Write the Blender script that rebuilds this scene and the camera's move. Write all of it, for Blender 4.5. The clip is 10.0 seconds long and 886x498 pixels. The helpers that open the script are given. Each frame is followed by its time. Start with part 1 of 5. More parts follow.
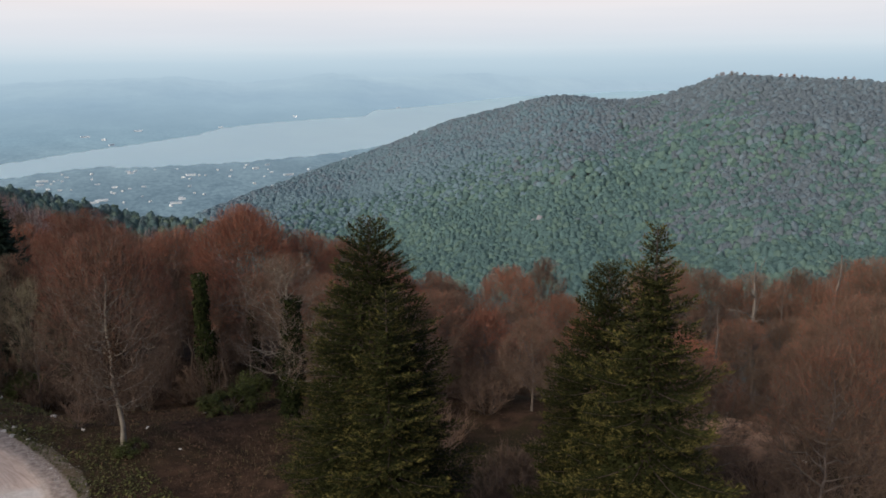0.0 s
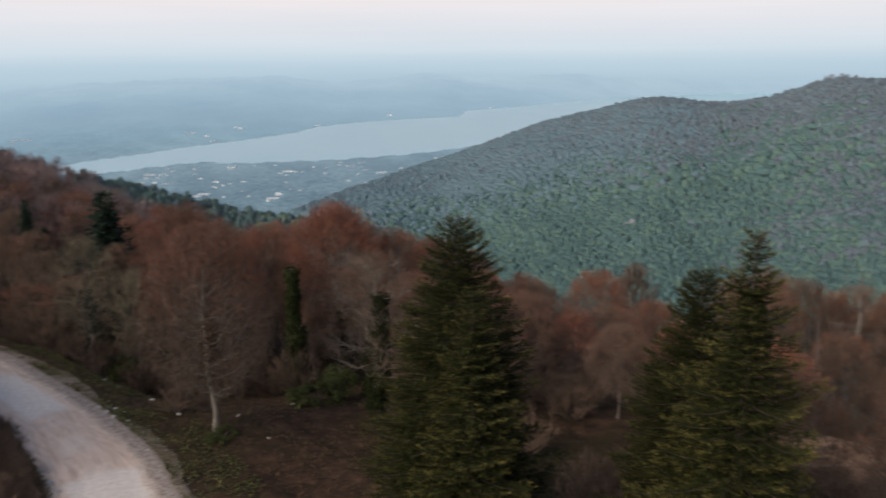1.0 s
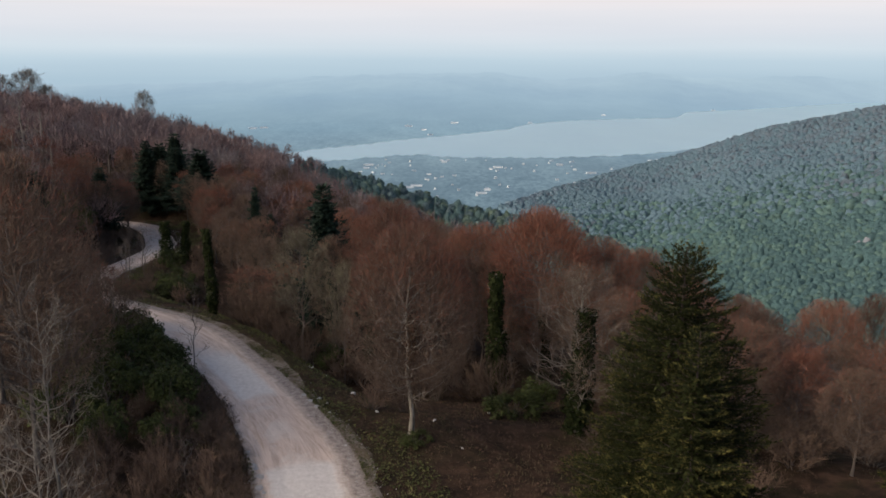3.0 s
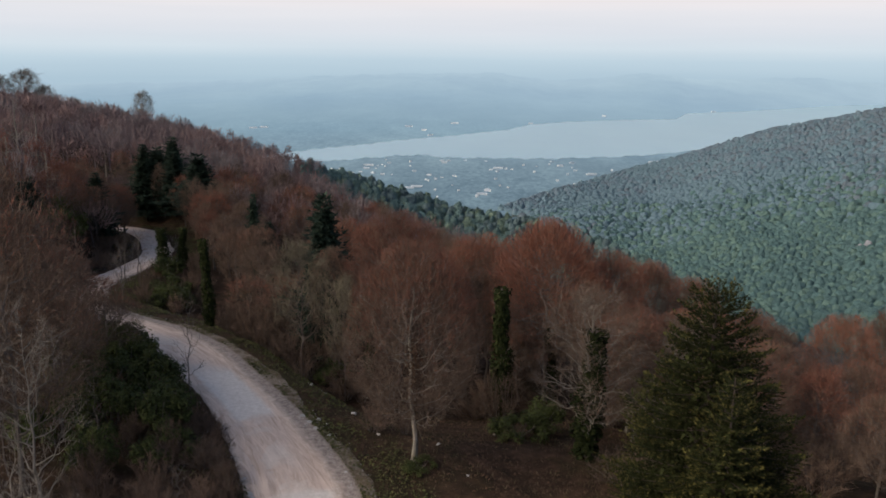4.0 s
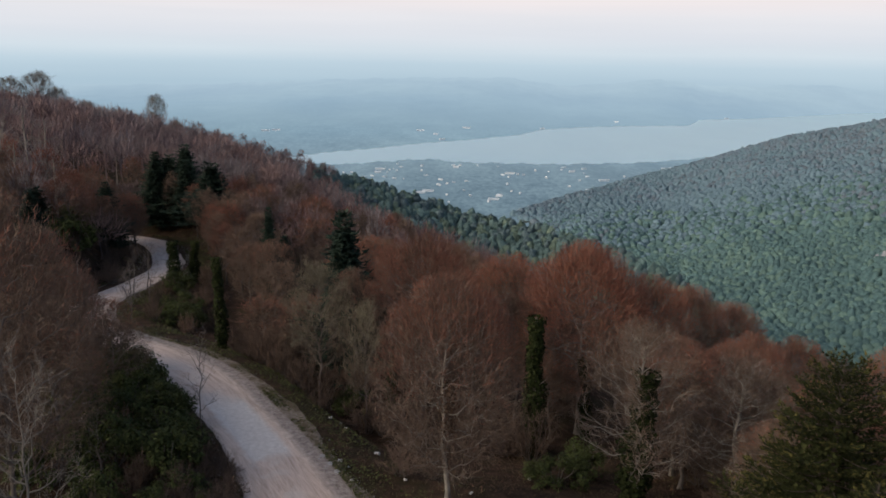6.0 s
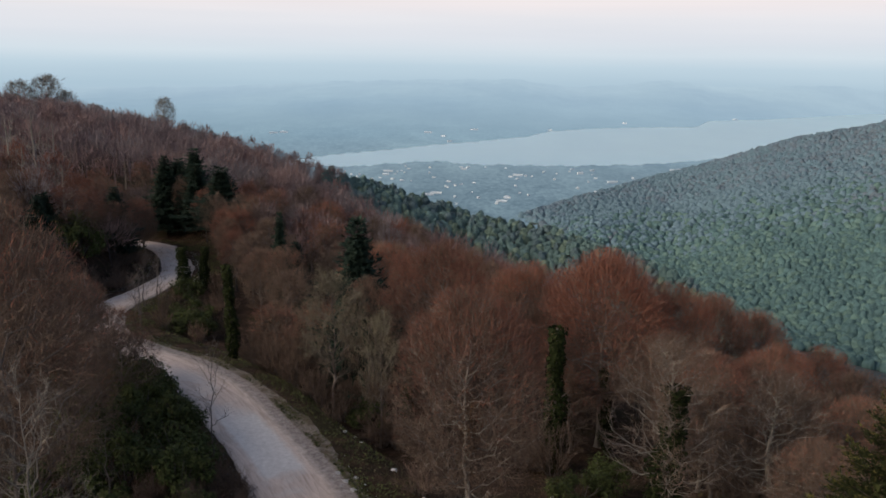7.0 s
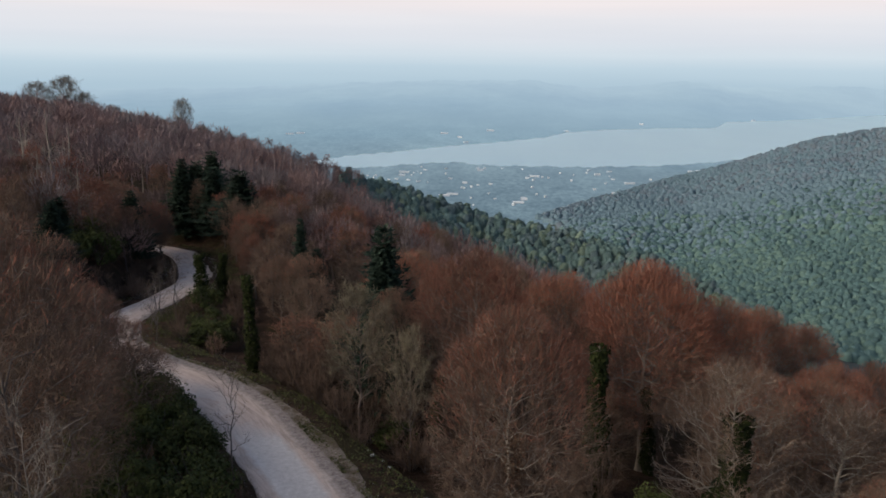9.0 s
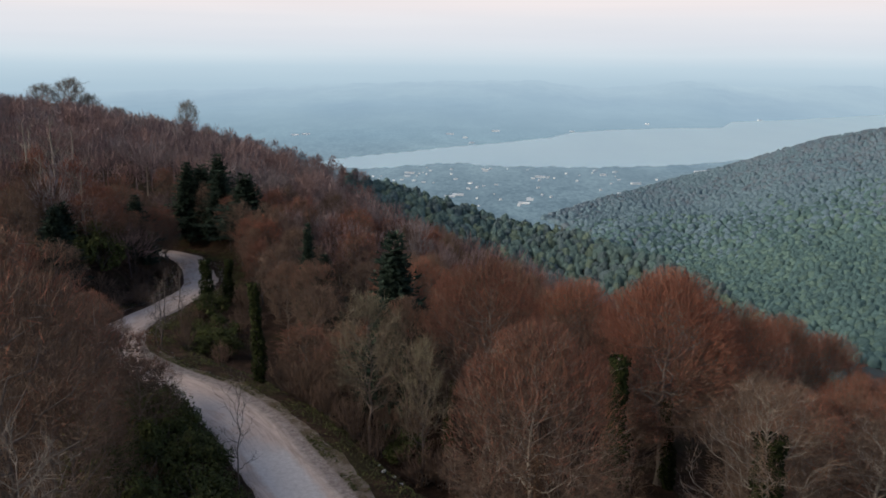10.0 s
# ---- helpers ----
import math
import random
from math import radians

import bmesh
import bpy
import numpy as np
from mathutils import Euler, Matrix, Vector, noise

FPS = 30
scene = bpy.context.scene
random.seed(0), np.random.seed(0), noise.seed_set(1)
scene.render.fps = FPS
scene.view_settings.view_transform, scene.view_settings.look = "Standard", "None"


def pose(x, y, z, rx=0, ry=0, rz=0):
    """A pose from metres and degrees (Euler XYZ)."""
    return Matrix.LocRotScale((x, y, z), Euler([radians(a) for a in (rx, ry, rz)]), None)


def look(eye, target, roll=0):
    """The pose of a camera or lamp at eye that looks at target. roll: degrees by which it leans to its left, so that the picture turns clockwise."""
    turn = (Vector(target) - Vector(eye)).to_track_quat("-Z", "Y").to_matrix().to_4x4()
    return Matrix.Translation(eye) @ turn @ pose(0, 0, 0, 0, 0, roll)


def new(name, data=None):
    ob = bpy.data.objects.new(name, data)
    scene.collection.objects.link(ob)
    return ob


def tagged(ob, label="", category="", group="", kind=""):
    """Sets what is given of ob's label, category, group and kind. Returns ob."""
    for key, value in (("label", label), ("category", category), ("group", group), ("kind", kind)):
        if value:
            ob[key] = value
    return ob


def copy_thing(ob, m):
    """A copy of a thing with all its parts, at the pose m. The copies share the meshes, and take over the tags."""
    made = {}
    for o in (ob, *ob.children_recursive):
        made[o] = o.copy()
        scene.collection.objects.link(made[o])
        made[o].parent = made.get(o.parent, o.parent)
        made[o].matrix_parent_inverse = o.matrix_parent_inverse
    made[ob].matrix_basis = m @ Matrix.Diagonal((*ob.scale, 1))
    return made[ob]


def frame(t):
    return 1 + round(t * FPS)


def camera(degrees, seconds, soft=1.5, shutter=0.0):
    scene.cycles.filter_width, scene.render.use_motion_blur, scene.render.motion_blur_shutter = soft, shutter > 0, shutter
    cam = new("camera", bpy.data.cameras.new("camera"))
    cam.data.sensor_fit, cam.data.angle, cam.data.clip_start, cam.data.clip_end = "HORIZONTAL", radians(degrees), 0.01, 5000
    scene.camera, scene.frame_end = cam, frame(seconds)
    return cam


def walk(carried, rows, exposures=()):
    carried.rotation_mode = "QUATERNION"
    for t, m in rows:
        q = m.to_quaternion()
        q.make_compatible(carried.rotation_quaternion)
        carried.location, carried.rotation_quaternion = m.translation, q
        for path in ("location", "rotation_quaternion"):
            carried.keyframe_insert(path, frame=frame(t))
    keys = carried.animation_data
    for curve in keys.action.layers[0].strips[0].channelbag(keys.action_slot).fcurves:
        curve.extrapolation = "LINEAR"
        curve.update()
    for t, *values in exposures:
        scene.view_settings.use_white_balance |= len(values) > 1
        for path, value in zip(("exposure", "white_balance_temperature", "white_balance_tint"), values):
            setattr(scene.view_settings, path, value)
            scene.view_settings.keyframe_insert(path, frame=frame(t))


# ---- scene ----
# ---- the camera and its path ----
cam = camera(57.0, 10.0, soft=1.7, shutter=0.4)
PATH = [
    (0.0, (0.701, -4.998, 1.042), (1.394, -3.178, 0.586), -0.7),
    (0.5, (0.762, -5.012, 1.015), (1.461, -3.195, 0.559), -0.7),
    (0.6, (0.765, -5.005, 1.013), (1.464, -3.188, 0.557), -0.7),
    (0.8, (0.778, -4.955, 1.010), (1.388, -3.107, 0.555), -0.6),
    (1.0, (0.791, -4.878, 1.006), (1.276, -2.991, 0.553), -0.5),
    (1.5, (0.826, -4.641, 0.947), (1.056, -2.706, 0.496), -0.2),
    (2.0, (0.812, -4.231, 0.925), (0.863, -2.284, 0.467), -0.1),
    (2.5, (0.807, -3.422, 1.034), (0.806, -1.475, 0.577), 0.0),
    (4.0, (0.412, -0.277, 1.797), (0.407, 1.67, 1.34), 0.5),
    (4.5, (0.119, 0.915, 1.992), (0.109, 2.863, 1.538), 0.6),
    (5.0, (-0.278, 2.023, 2.111), (-0.293, 3.972, 1.66), 0.7),
    (5.5, (-0.659, 3.078, 2.184), (-0.681, 5.026, 1.735), 0.9),
    (7.0, (-1.762, 5.773, 2.307), (-1.81, 7.723, 1.863), 0.8),
    (7.5, (-2.049, 6.614, 2.262), (-2.108, 8.564, 1.82), 0.7),
    (8.0, (-2.333, 7.466, 2.232), (-2.402, 9.415, 1.789), 0.6),
    (8.5, (-2.648, 8.327, 2.238), (-2.727, 10.276, 1.795), 0.7),
    (9.0, (-3.024, 9.197, 2.223), (-3.11, 11.145, 1.781), 0.7),
    (9.5, (-3.365, 10.176, 2.239), (-3.46, 12.125, 1.797), 0.7),
    (10.0, (-3.615, 11.03, 2.287), (-3.714, 12.978, 1.846), 0.5),
]
walk(cam, [(t, look(eye, target, roll)) for t, eye, target, roll in PATH])

# ---- dusk sky, soft low sun ----
SUN_AZ, SUN_EL = radians(-115), radians(28)
world = bpy.data.worlds.new("dusk_sky")
scene.world = world
world.use_nodes = True
wn = world.node_tree.nodes
sky = wn.new("ShaderNodeTexSky")
sky.sky_type, sky.sun_disc = "NISHITA", False
sky.sun_elevation, sky.sun_rotation = SUN_EL, SUN_AZ
sky.altitude, sky.air_density, sky.dust_density, sky.ozone_density = 900, 1.0, 6.0, 0.5
world.node_tree.links.new(sky.outputs[0], wn["Background"].inputs[0])
wn["Background"].inputs[1].default_value = 0.075
sun = new("sun", bpy.data.lights.new("sun", "SUN"))
sun.data.energy, sun.data.angle, sun.data.color = 1.5, radians(50), (1.0, 0.86, 0.70)
sun.matrix_world = look((0, 0, 0), (-math.sin(SUN_AZ) * math.cos(SUN_EL), -math.cos(SUN_AZ) * math.cos(SUN_EL), -math.sin(SUN_EL)))
scene.view_settings.exposure = 1.0
AIR = 0.5  # strength of the haze glow given to far land and sky band


# ---- materials ----
def tree_of(name):
    m = bpy.data.materials.new(name)
    m.use_nodes = True
    nt = m.node_tree
    return m, nt, nt.nodes, nt.links, nt.nodes["Principled BSDF"]


def noise_node(nt, scale, detail=4.0, rough=0.6, coords=None, distort=0.0):
    n = nt.nodes.new("ShaderNodeTexNoise")
    n.inputs["Scale"].default_value, n.inputs["Detail"].default_value = scale, detail
    n.inputs["Roughness"].default_value, n.inputs["Distortion"].default_value = rough, distort
    if coords is not None:
        nt.links.new(coords, n.inputs["Vector"])
    return n


def ramp_node(nt, source, stops):
    r = nt.nodes.new("ShaderNodeValToRGB")
    e = r.color_ramp.elements
    while len(e) < len(stops):
        e.new(0.5)
    for el, (p, c) in zip(e, stops):
        el.position, el.color = p, (*c, 1)
    nt.links.new(source, r.inputs[0])
    return r


def mix_node(nt, a, b, fac, mode="MIX"):
    m = nt.nodes.new("ShaderNodeMix")
    m.data_type, m.blend_type = "RGBA", mode
    for sock, v in ((m.inputs[0], fac), (m.inputs[6], a), (m.inputs[7], b)):
        if isinstance(v, (int, float)):
            sock.default_value = v
        elif isinstance(v, tuple):
            sock.default_value = (*v, 1)
        else:
            nt.links.new(v, sock)
    return m.outputs[2]


def bump_node(nt, bsdf, height, strength, distance):
    b = nt.nodes.new("ShaderNodeBump")
    b.inputs["Strength"].default_value, b.inputs["Distance"].default_value = strength, distance
    nt.links.new(height, b.inputs["Height"])
    nt.links.new(b.outputs[0], bsdf.inputs["Normal"])


def plant_material(name, dark, mid, light, per_object=0.35, rough=0.8, grain=3.0, gloss=0.25, piece=0.5):
    """Foliage, twigs or bark: each small piece its own tone, each tree its own cast, blotches over both."""
    m, nt, nodes, links, bsdf = tree_of(name)
    geo, info, tc = nodes.new("ShaderNodeNewGeometry"), nodes.new("ShaderNodeObjectInfo"), nodes.new("ShaderNodeTexCoord")
    n = noise_node(nt, grain, 3 if piece > 0.4 else 1, 0.6, tc.outputs["Object"])
    add = nodes.new("ShaderNodeMath")
    add.operation = "ADD"
    s1 = nodes.new("ShaderNodeMath")
    s1.operation, s1.inputs[1].default_value = "MULTIPLY", piece
    links.new(geo.outputs["Random Per Island"], s1.inputs[0])
    s2 = nodes.new("ShaderNodeMath")
    s2.operation, s2.inputs[1].default_value = "MULTIPLY", 1 - piece
    links.new(n.outputs[0], s2.inputs[0])
    links.new(s1.outputs[0], add.inputs[0])
    links.new(s2.outputs[0], add.inputs[1])
    col = ramp_node(nt, add.outputs[0], [(0.12, dark), (0.5, mid), (0.9, light)] if piece > 0.4 else [(0.30, dark), (0.5, mid), (0.70, light)])
    tone = ramp_node(nt, info.outputs["Random"], [(0.0, (1 - per_object,) * 3), (0.5, (1, 1, 1)), (1.0, (1 + per_object * 0.6, 1 + per_object * 0.45, 1 + per_object * 0.3))])
    out = mix_node(nt, col.outputs[0], tone.outputs[0], 1.0, "MULTIPLY")
    links.new(out, bsdf.inputs["Base Color"])
    bsdf.inputs["Roughness"].default_value = rough
    bsdf.inputs["Specular IOR Level"].default_value = gloss
    return m


def canopy_material(name, dark, mid, light, clump=0.55):
    """A far crown: each tree its own tone, each spray of leaves or twigs a little lighter or darker, blotches over both."""
    m, nt, nodes, links, bsdf = tree_of(name)
    geo, tc, uv, sep = nodes.new("ShaderNodeNewGeometry"), nodes.new("ShaderNodeTexCoord"), nodes.new("ShaderNodeUVMap"), nodes.new("ShaderNodeSeparateXYZ")
    links.new(uv.outputs[0], sep.inputs[0])
    n = noise_node(nt, clump, 3, 0.65, tc.outputs["Object"])
    tone = mix_node(nt, sep.outputs[0], geo.outputs["Random Per Island"], 0.30)
    tone = mix_node(nt, tone, n.outputs[0], 0.30)
    col = ramp_node(nt, tone, [(0.20, dark), (0.5, mid), (0.80, light)])
    links.new(col.outputs[0], bsdf.inputs["Base Color"])
    bsdf.inputs["Roughness"].default_value, bsdf.inputs["Specular IOR Level"].default_value = 1.0, 0.0
    bump_node(nt, bsdf, noise_node(nt, clump * 2.2, 4, 0.7, tc.outputs["Object"]).outputs[0], 0.7, 1.2)
    return m


def bark_material(name, dark, light, scale=6.0, rough=0.9):
    m, nt, nodes, links, bsdf = tree_of(name)
    tc = nodes.new("ShaderNodeTexCoord")
    mp = nodes.new("ShaderNodeMapping")
    mp.inputs["Scale"].default_value = (1, 1, 0.35)
    links.new(tc.outputs["Object"], mp.inputs[0])
    a = noise_node(nt, scale, 5, 0.65, mp.outputs[0], 0.6)
    b = noise_node(nt, scale * 0.22, 3, 0.5, tc.outputs["Object"])
    both = mix_node(nt, a.outputs[0], b.outputs[0], 0.45)
    mid = tuple((p + q) / 2 for p, q in zip(dark, light))
    col = ramp_node(nt, both, [(0.3, dark), (0.5, mid), (0.68, light)])
    links.new(col.outputs[0], bsdf.inputs["Base Color"])
    bsdf.inputs["Roughness"].default_value = rough
    bump_node(nt, bsdf, a.outputs[0], 0.6, 0.03)
    return m


def ground_material():
    m, nt, nodes, links, bsdf = tree_of("leaf_litter_ground")
    tc = nodes.new("ShaderNodeTexCoord")
    co = tc.outputs["Object"]
    big, mid, fine = noise_node(nt, 0.11, 4, 0.6, co, 0.4), noise_node(nt, 0.9, 5, 0.65, co, 0.3), noise_node(nt, 14, 4, 0.7, co)
    litter = ramp_node(nt, mid.outputs[0], [(0.3, (0.018, 0.013, 0.009)), (0.5, (0.040, 0.025, 0.017)), (0.72, (0.088, 0.052, 0.034))])
    grass = ramp_node(nt, fine.outputs[0], [(0.3, (0.014, 0.013, 0.006)), (0.7, (0.048, 0.040, 0.019))])
    where = ramp_node(nt, big.outputs[0], [(0.50, (0, 0, 0)), (0.62, (0.8, 0.8, 0.8))])
    c = mix_node(nt, litter.outputs[0], grass.outputs[0], where.outputs[0])
    c = mix_node(nt, c, fine.outputs[0], 0.18, "OVERLAY")
    soil = ramp_node(nt, mid.outputs[0], [(0.3, (0.16, 0.095, 0.06)), (0.7, (0.34, 0.22, 0.155))])
    away = nodes.new("ShaderNodeVectorMath")
    away.operation = "DISTANCE"
    away.inputs[1].default_value = (34.0, 32.0, -19.5)
    links.new(co, away.inputs[0])
    edge = nodes.new("ShaderNodeMath")
    edge.operation, edge.inputs[1].default_value = "MULTIPLY_ADD", 9.0
    links.new(mid.outputs[0], edge.inputs[0])
    links.new(away.outputs["Value"], edge.inputs[2])
    scaled = nodes.new("ShaderNodeMath")
    scaled.operation, scaled.inputs[1].default_value = "MULTIPLY", 0.05
    links.new(edge.outputs[0], scaled.inputs[0])
    bare = ramp_node(nt, scaled.outputs[0], [(0.36, (1, 1, 1)), (0.46, (0, 0, 0))])
    c = mix_node(nt, c, soil.outputs[0], bare.outputs[0])
    links.new(c, bsdf.inputs["Base Color"])
    bsdf.inputs["Roughness"].default_value = 0.95
    bsdf.inputs["Specular IOR Level"].default_value = 0.1
    bump_node(nt, bsdf, fine.outputs[0], 0.7, 0.06)
    return m


def hill_floor_material():
    m, nt, nodes, links, bsdf = tree_of("forested_hillside")
    tc = nodes.new("ShaderNodeTexCoord")
    a, b = noise_node(nt, 0.09, 4, 0.7, tc.outputs["Object"]), noise_node(nt, 0.006, 3, 0.5, tc.outputs["Object"])
    c1 = ramp_node(nt, a.outputs[0], [(0.3, (0.040, 0.066, 0.062)), (0.7, (0.062, 0.098, 0.088))])
    c2 = ramp_node(nt, a.outputs[0], [(0.3, (0.070, 0.074, 0.078)), (0.7, (0.096, 0.098, 0.102))])
    links.new(mix_node(nt, c1.outputs[0], c2.outputs[0], b.outputs[0]), bsdf.inputs["Base Color"])
    bsdf.inputs["Roughness"].default_value = 1.0
    bsdf.inputs["Specular IOR Level"].default_value = 0.0
    return m


def far_land_material():
    """The plain and the far shore: haze, paler with distance, is painted on them as glow."""
    m, nt, nodes, links, bsdf = tree_of("distant_land_haze_glow")
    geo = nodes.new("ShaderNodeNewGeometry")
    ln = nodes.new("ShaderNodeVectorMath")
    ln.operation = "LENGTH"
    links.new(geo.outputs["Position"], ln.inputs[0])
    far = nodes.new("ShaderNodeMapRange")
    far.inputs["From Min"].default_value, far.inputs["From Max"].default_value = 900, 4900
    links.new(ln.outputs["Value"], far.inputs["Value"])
    # haze colour by distance, put into the land's own emission
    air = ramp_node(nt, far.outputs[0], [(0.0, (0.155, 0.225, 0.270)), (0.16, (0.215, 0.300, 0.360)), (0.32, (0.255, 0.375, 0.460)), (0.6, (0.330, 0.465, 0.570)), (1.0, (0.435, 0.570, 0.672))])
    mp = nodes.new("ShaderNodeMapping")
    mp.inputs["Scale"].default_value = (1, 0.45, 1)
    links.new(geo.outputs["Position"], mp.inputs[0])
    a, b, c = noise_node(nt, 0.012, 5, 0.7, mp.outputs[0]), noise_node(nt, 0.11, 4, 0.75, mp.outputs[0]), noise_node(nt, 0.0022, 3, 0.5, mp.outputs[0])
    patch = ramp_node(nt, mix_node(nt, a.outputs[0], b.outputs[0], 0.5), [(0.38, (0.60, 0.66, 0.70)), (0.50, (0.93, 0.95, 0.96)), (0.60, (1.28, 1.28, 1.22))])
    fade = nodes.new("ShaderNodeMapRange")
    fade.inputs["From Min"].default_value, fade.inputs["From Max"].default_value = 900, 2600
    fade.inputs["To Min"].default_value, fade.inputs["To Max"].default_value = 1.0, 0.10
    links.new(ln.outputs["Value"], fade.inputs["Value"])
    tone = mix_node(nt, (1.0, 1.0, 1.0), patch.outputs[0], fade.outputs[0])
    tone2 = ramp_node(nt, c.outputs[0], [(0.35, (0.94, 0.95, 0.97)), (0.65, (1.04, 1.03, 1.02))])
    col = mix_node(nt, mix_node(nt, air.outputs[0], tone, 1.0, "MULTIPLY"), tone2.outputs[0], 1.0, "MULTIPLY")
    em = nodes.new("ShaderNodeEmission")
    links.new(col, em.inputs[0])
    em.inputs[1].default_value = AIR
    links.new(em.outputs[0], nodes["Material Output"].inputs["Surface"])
    return m


def sky_band_material():
    m, nt, nodes, links, bsdf = tree_of("dusk_haze")
    geo = nodes.new("ShaderNodeNewGeometry")
    sep = nodes.new("ShaderNodeSeparateXYZ")
    links.new(geo.outputs["Position"], sep.inputs[0])
    up = nodes.new("ShaderNodeMapRange")
    up.inputs["From Min"].default_value, up.inputs["From Max"].default_value = -120, 420
    links.new(sep.outputs[2], up.inputs["Value"])
    mp = nodes.new("ShaderNodeMapping")
    mp.inputs["Scale"].default_value = (0.0006, 0.0006, 0.012)
    links.new(geo.outputs["Position"], mp.inputs[0])
    n = noise_node(nt, 1.0, 3, 0.5, mp.outputs[0])
    col = ramp_node(nt, up.outputs[0], [(0.0, (0.430, 0.570, 0.675)), (0.2, (0.525, 0.655, 0.750)), (0.33, (0.650, 0.740, 0.812)), (0.50, (0.730, 0.765, 0.825)), (0.70, (0.800, 0.800, 0.840)), (0.84, (0.870, 0.815, 0.830)), (1.0, (0.930, 0.850, 0.850))])
    soft = ramp_node(nt, n.outputs[0], [(0.3, (0.975, 0.98, 0.985)), (0.7, (1.02, 1.015, 1.01))])
    em = nodes.new("ShaderNodeEmission")
    links.new(mix_node(nt, col.outputs[0], soft.outputs[0], 1.0, "MULTIPLY"), em.inputs[0])
    em.inputs[1].default_value = AIR
    links.new(em.outputs[0], nodes["Material Output"].inputs["Surface"])
    return m


def road_material():
    """Worn grey lane and patches in tan, gritty gravel that frays into the verge."""
    m, nt, nodes, links, bsdf = tree_of("worn_gravel")
    uv = nodes.new("ShaderNodeUVMap")
    tc = nodes.new("ShaderNodeTexCoord")
    co = tc.outputs["Object"]
    sep = nodes.new("ShaderNodeSeparateXYZ")
    links.new(uv.outputs[0], sep.inputs[0])
    mp = nodes.new("ShaderNodeMapping")
    mp.inputs["Scale"].default_value = (7.0, 0.11, 1)
    links.new(uv.outputs[0], mp.inputs[0])
    streak = noise_node(nt, 2.4, 6, 0.68, mp.outputs[0], 1.2)
    patch, grit, fine, fray = noise_node(nt, 0.30, 6, 0.66, co, 0.6), noise_node(nt, 3.2, 7, 0.78, co), noise_node(nt, 22, 4, 0.8, co), noise_node(nt, 1.1, 6, 0.72, co, 0.4)

    def shifted(value, other, amount):
        """value + (other - 0.5) * amount"""
        q = nodes.new("ShaderNodeMath")
        q.operation, q.inputs[1].default_value, q.inputs[2].default_value = "MULTIPLY_ADD", amount, -0.5 * amount
        links.new(other, q.inputs[0])
        w = nodes.new("ShaderNodeMath")
        w.operation = "ADD"
        links.new(value, w.inputs[0])
        links.new(q.outputs[0], w.inputs[1])
        return w.outputs[0]

    across = shifted(sep.outputs[0], fray.outputs[0], 0.22)
    tan = ramp_node(nt, streak.outputs[0], [(0.30, (0.370, 0.286, 0.241)), (0.47, (0.498, 0.398, 0.342)), (0.56, (0.571, 0.461, 0.401)), (0.72, (0.655, 0.549, 0.487))])
    grey = ramp_node(nt, grit.outputs[0], [(0.34, (0.504, 0.476, 0.454)), (0.52, (0.610, 0.579, 0.556)), (0.68, (0.717, 0.683, 0.659))])
    lane = ramp_node(nt, across, [(0.24, (0, 0, 0)), (0.32, (1, 1, 1)), (0.52, (1, 1, 1)), (0.60, (0, 0, 0))])
    where = ramp_node(nt, patch.outputs[0], [(0.46, (0, 0, 0)), (0.54, (0.4, 0.4, 0.4))])
    f = mix_node(nt, lane.outputs[0], where.outputs[0], 1.0, "MULTIPLY")
    # a resurfaced stretch with a ragged end
    along = nodes.new("ShaderNodeMath")
    along.operation, along.inputs[1].default_value = "MULTIPLY", 0.02
    links.new(sep.outputs[1], along.inputs[0])
    made = ramp_node(nt, shifted(along.outputs[0], fray.outputs[0], 0.025), [(0.52, (1, 1, 1)), (0.532, (0, 0, 0))])
    mended = ramp_node(nt, shifted(along.outputs[0], fray.outputs[0], 0.05), [(0.735, (0, 0, 0)), (0.755, (1, 1, 1)), (0.93, (1, 1, 1)), (0.975, (0, 0, 0))])
    middle = ramp_node(nt, shifted(sep.outputs[0], fray.outputs[0], 0.16), [(0.27, (0, 0, 0)), (0.32, (1, 1, 1)), (0.66, (1, 1, 1)), (0.73, (0, 0, 0))])
    f = mix_node(nt, f, (0.9, 0.9, 0.9), mix_node(nt, mended.outputs[0], middle.outputs[0], 1.0, "MULTIPLY"))
    wide = ramp_node(nt, across, [(0.14, (0, 0, 0)), (0.20, (1, 1, 1)), (0.70, (1, 1, 1)), (0.80, (0, 0, 0))])
    f = mix_node(nt, f, (0.85, 0.85, 0.85), mix_node(nt, made.outputs[0], wide.outputs[0], 1.0, "MULTIPLY"))
    c = mix_node(nt, tan.outputs[0], grey.outputs[0], f)
    # loose mauve-grey shoulder, then earth
    loose = ramp_node(nt, grit.outputs[0], [(0.34, (0.14, 0.115, 0.102)), (0.5, (0.275, 0.232, 0.208)), (0.68, (0.43, 0.380, 0.352))])
    dirt = ramp_node(nt, fine.outputs[0], [(0.3, (0.062, 0.047, 0.030)), (0.7, (0.165, 0.128, 0.088))])
    chips = ramp_node(nt, fray.outputs[0], [(0.45, (0, 0, 0)), (0.55, (0.5, 0.5, 0.5))])
    earth_out = mix_node(nt, dirt.outputs[0], loose.outputs[0], chips.outputs[0])
    rim = ramp_node(nt, across, [(0.06, (1, 1, 1)), (0.13, (0, 0, 0)), (0.74, (0, 0, 0)), (0.84, (1, 1, 1))])
    out = ramp_node(nt, shifted(sep.outputs[0], grit.outputs[0], 0.20), [(0.030, (1, 1, 1)), (0.055, (0, 0, 0)), (0.925, (0, 0, 0)), (0.955, (1, 1, 1))])
    c = mix_node(nt, c, loose.outputs[0], rim.outputs[0])
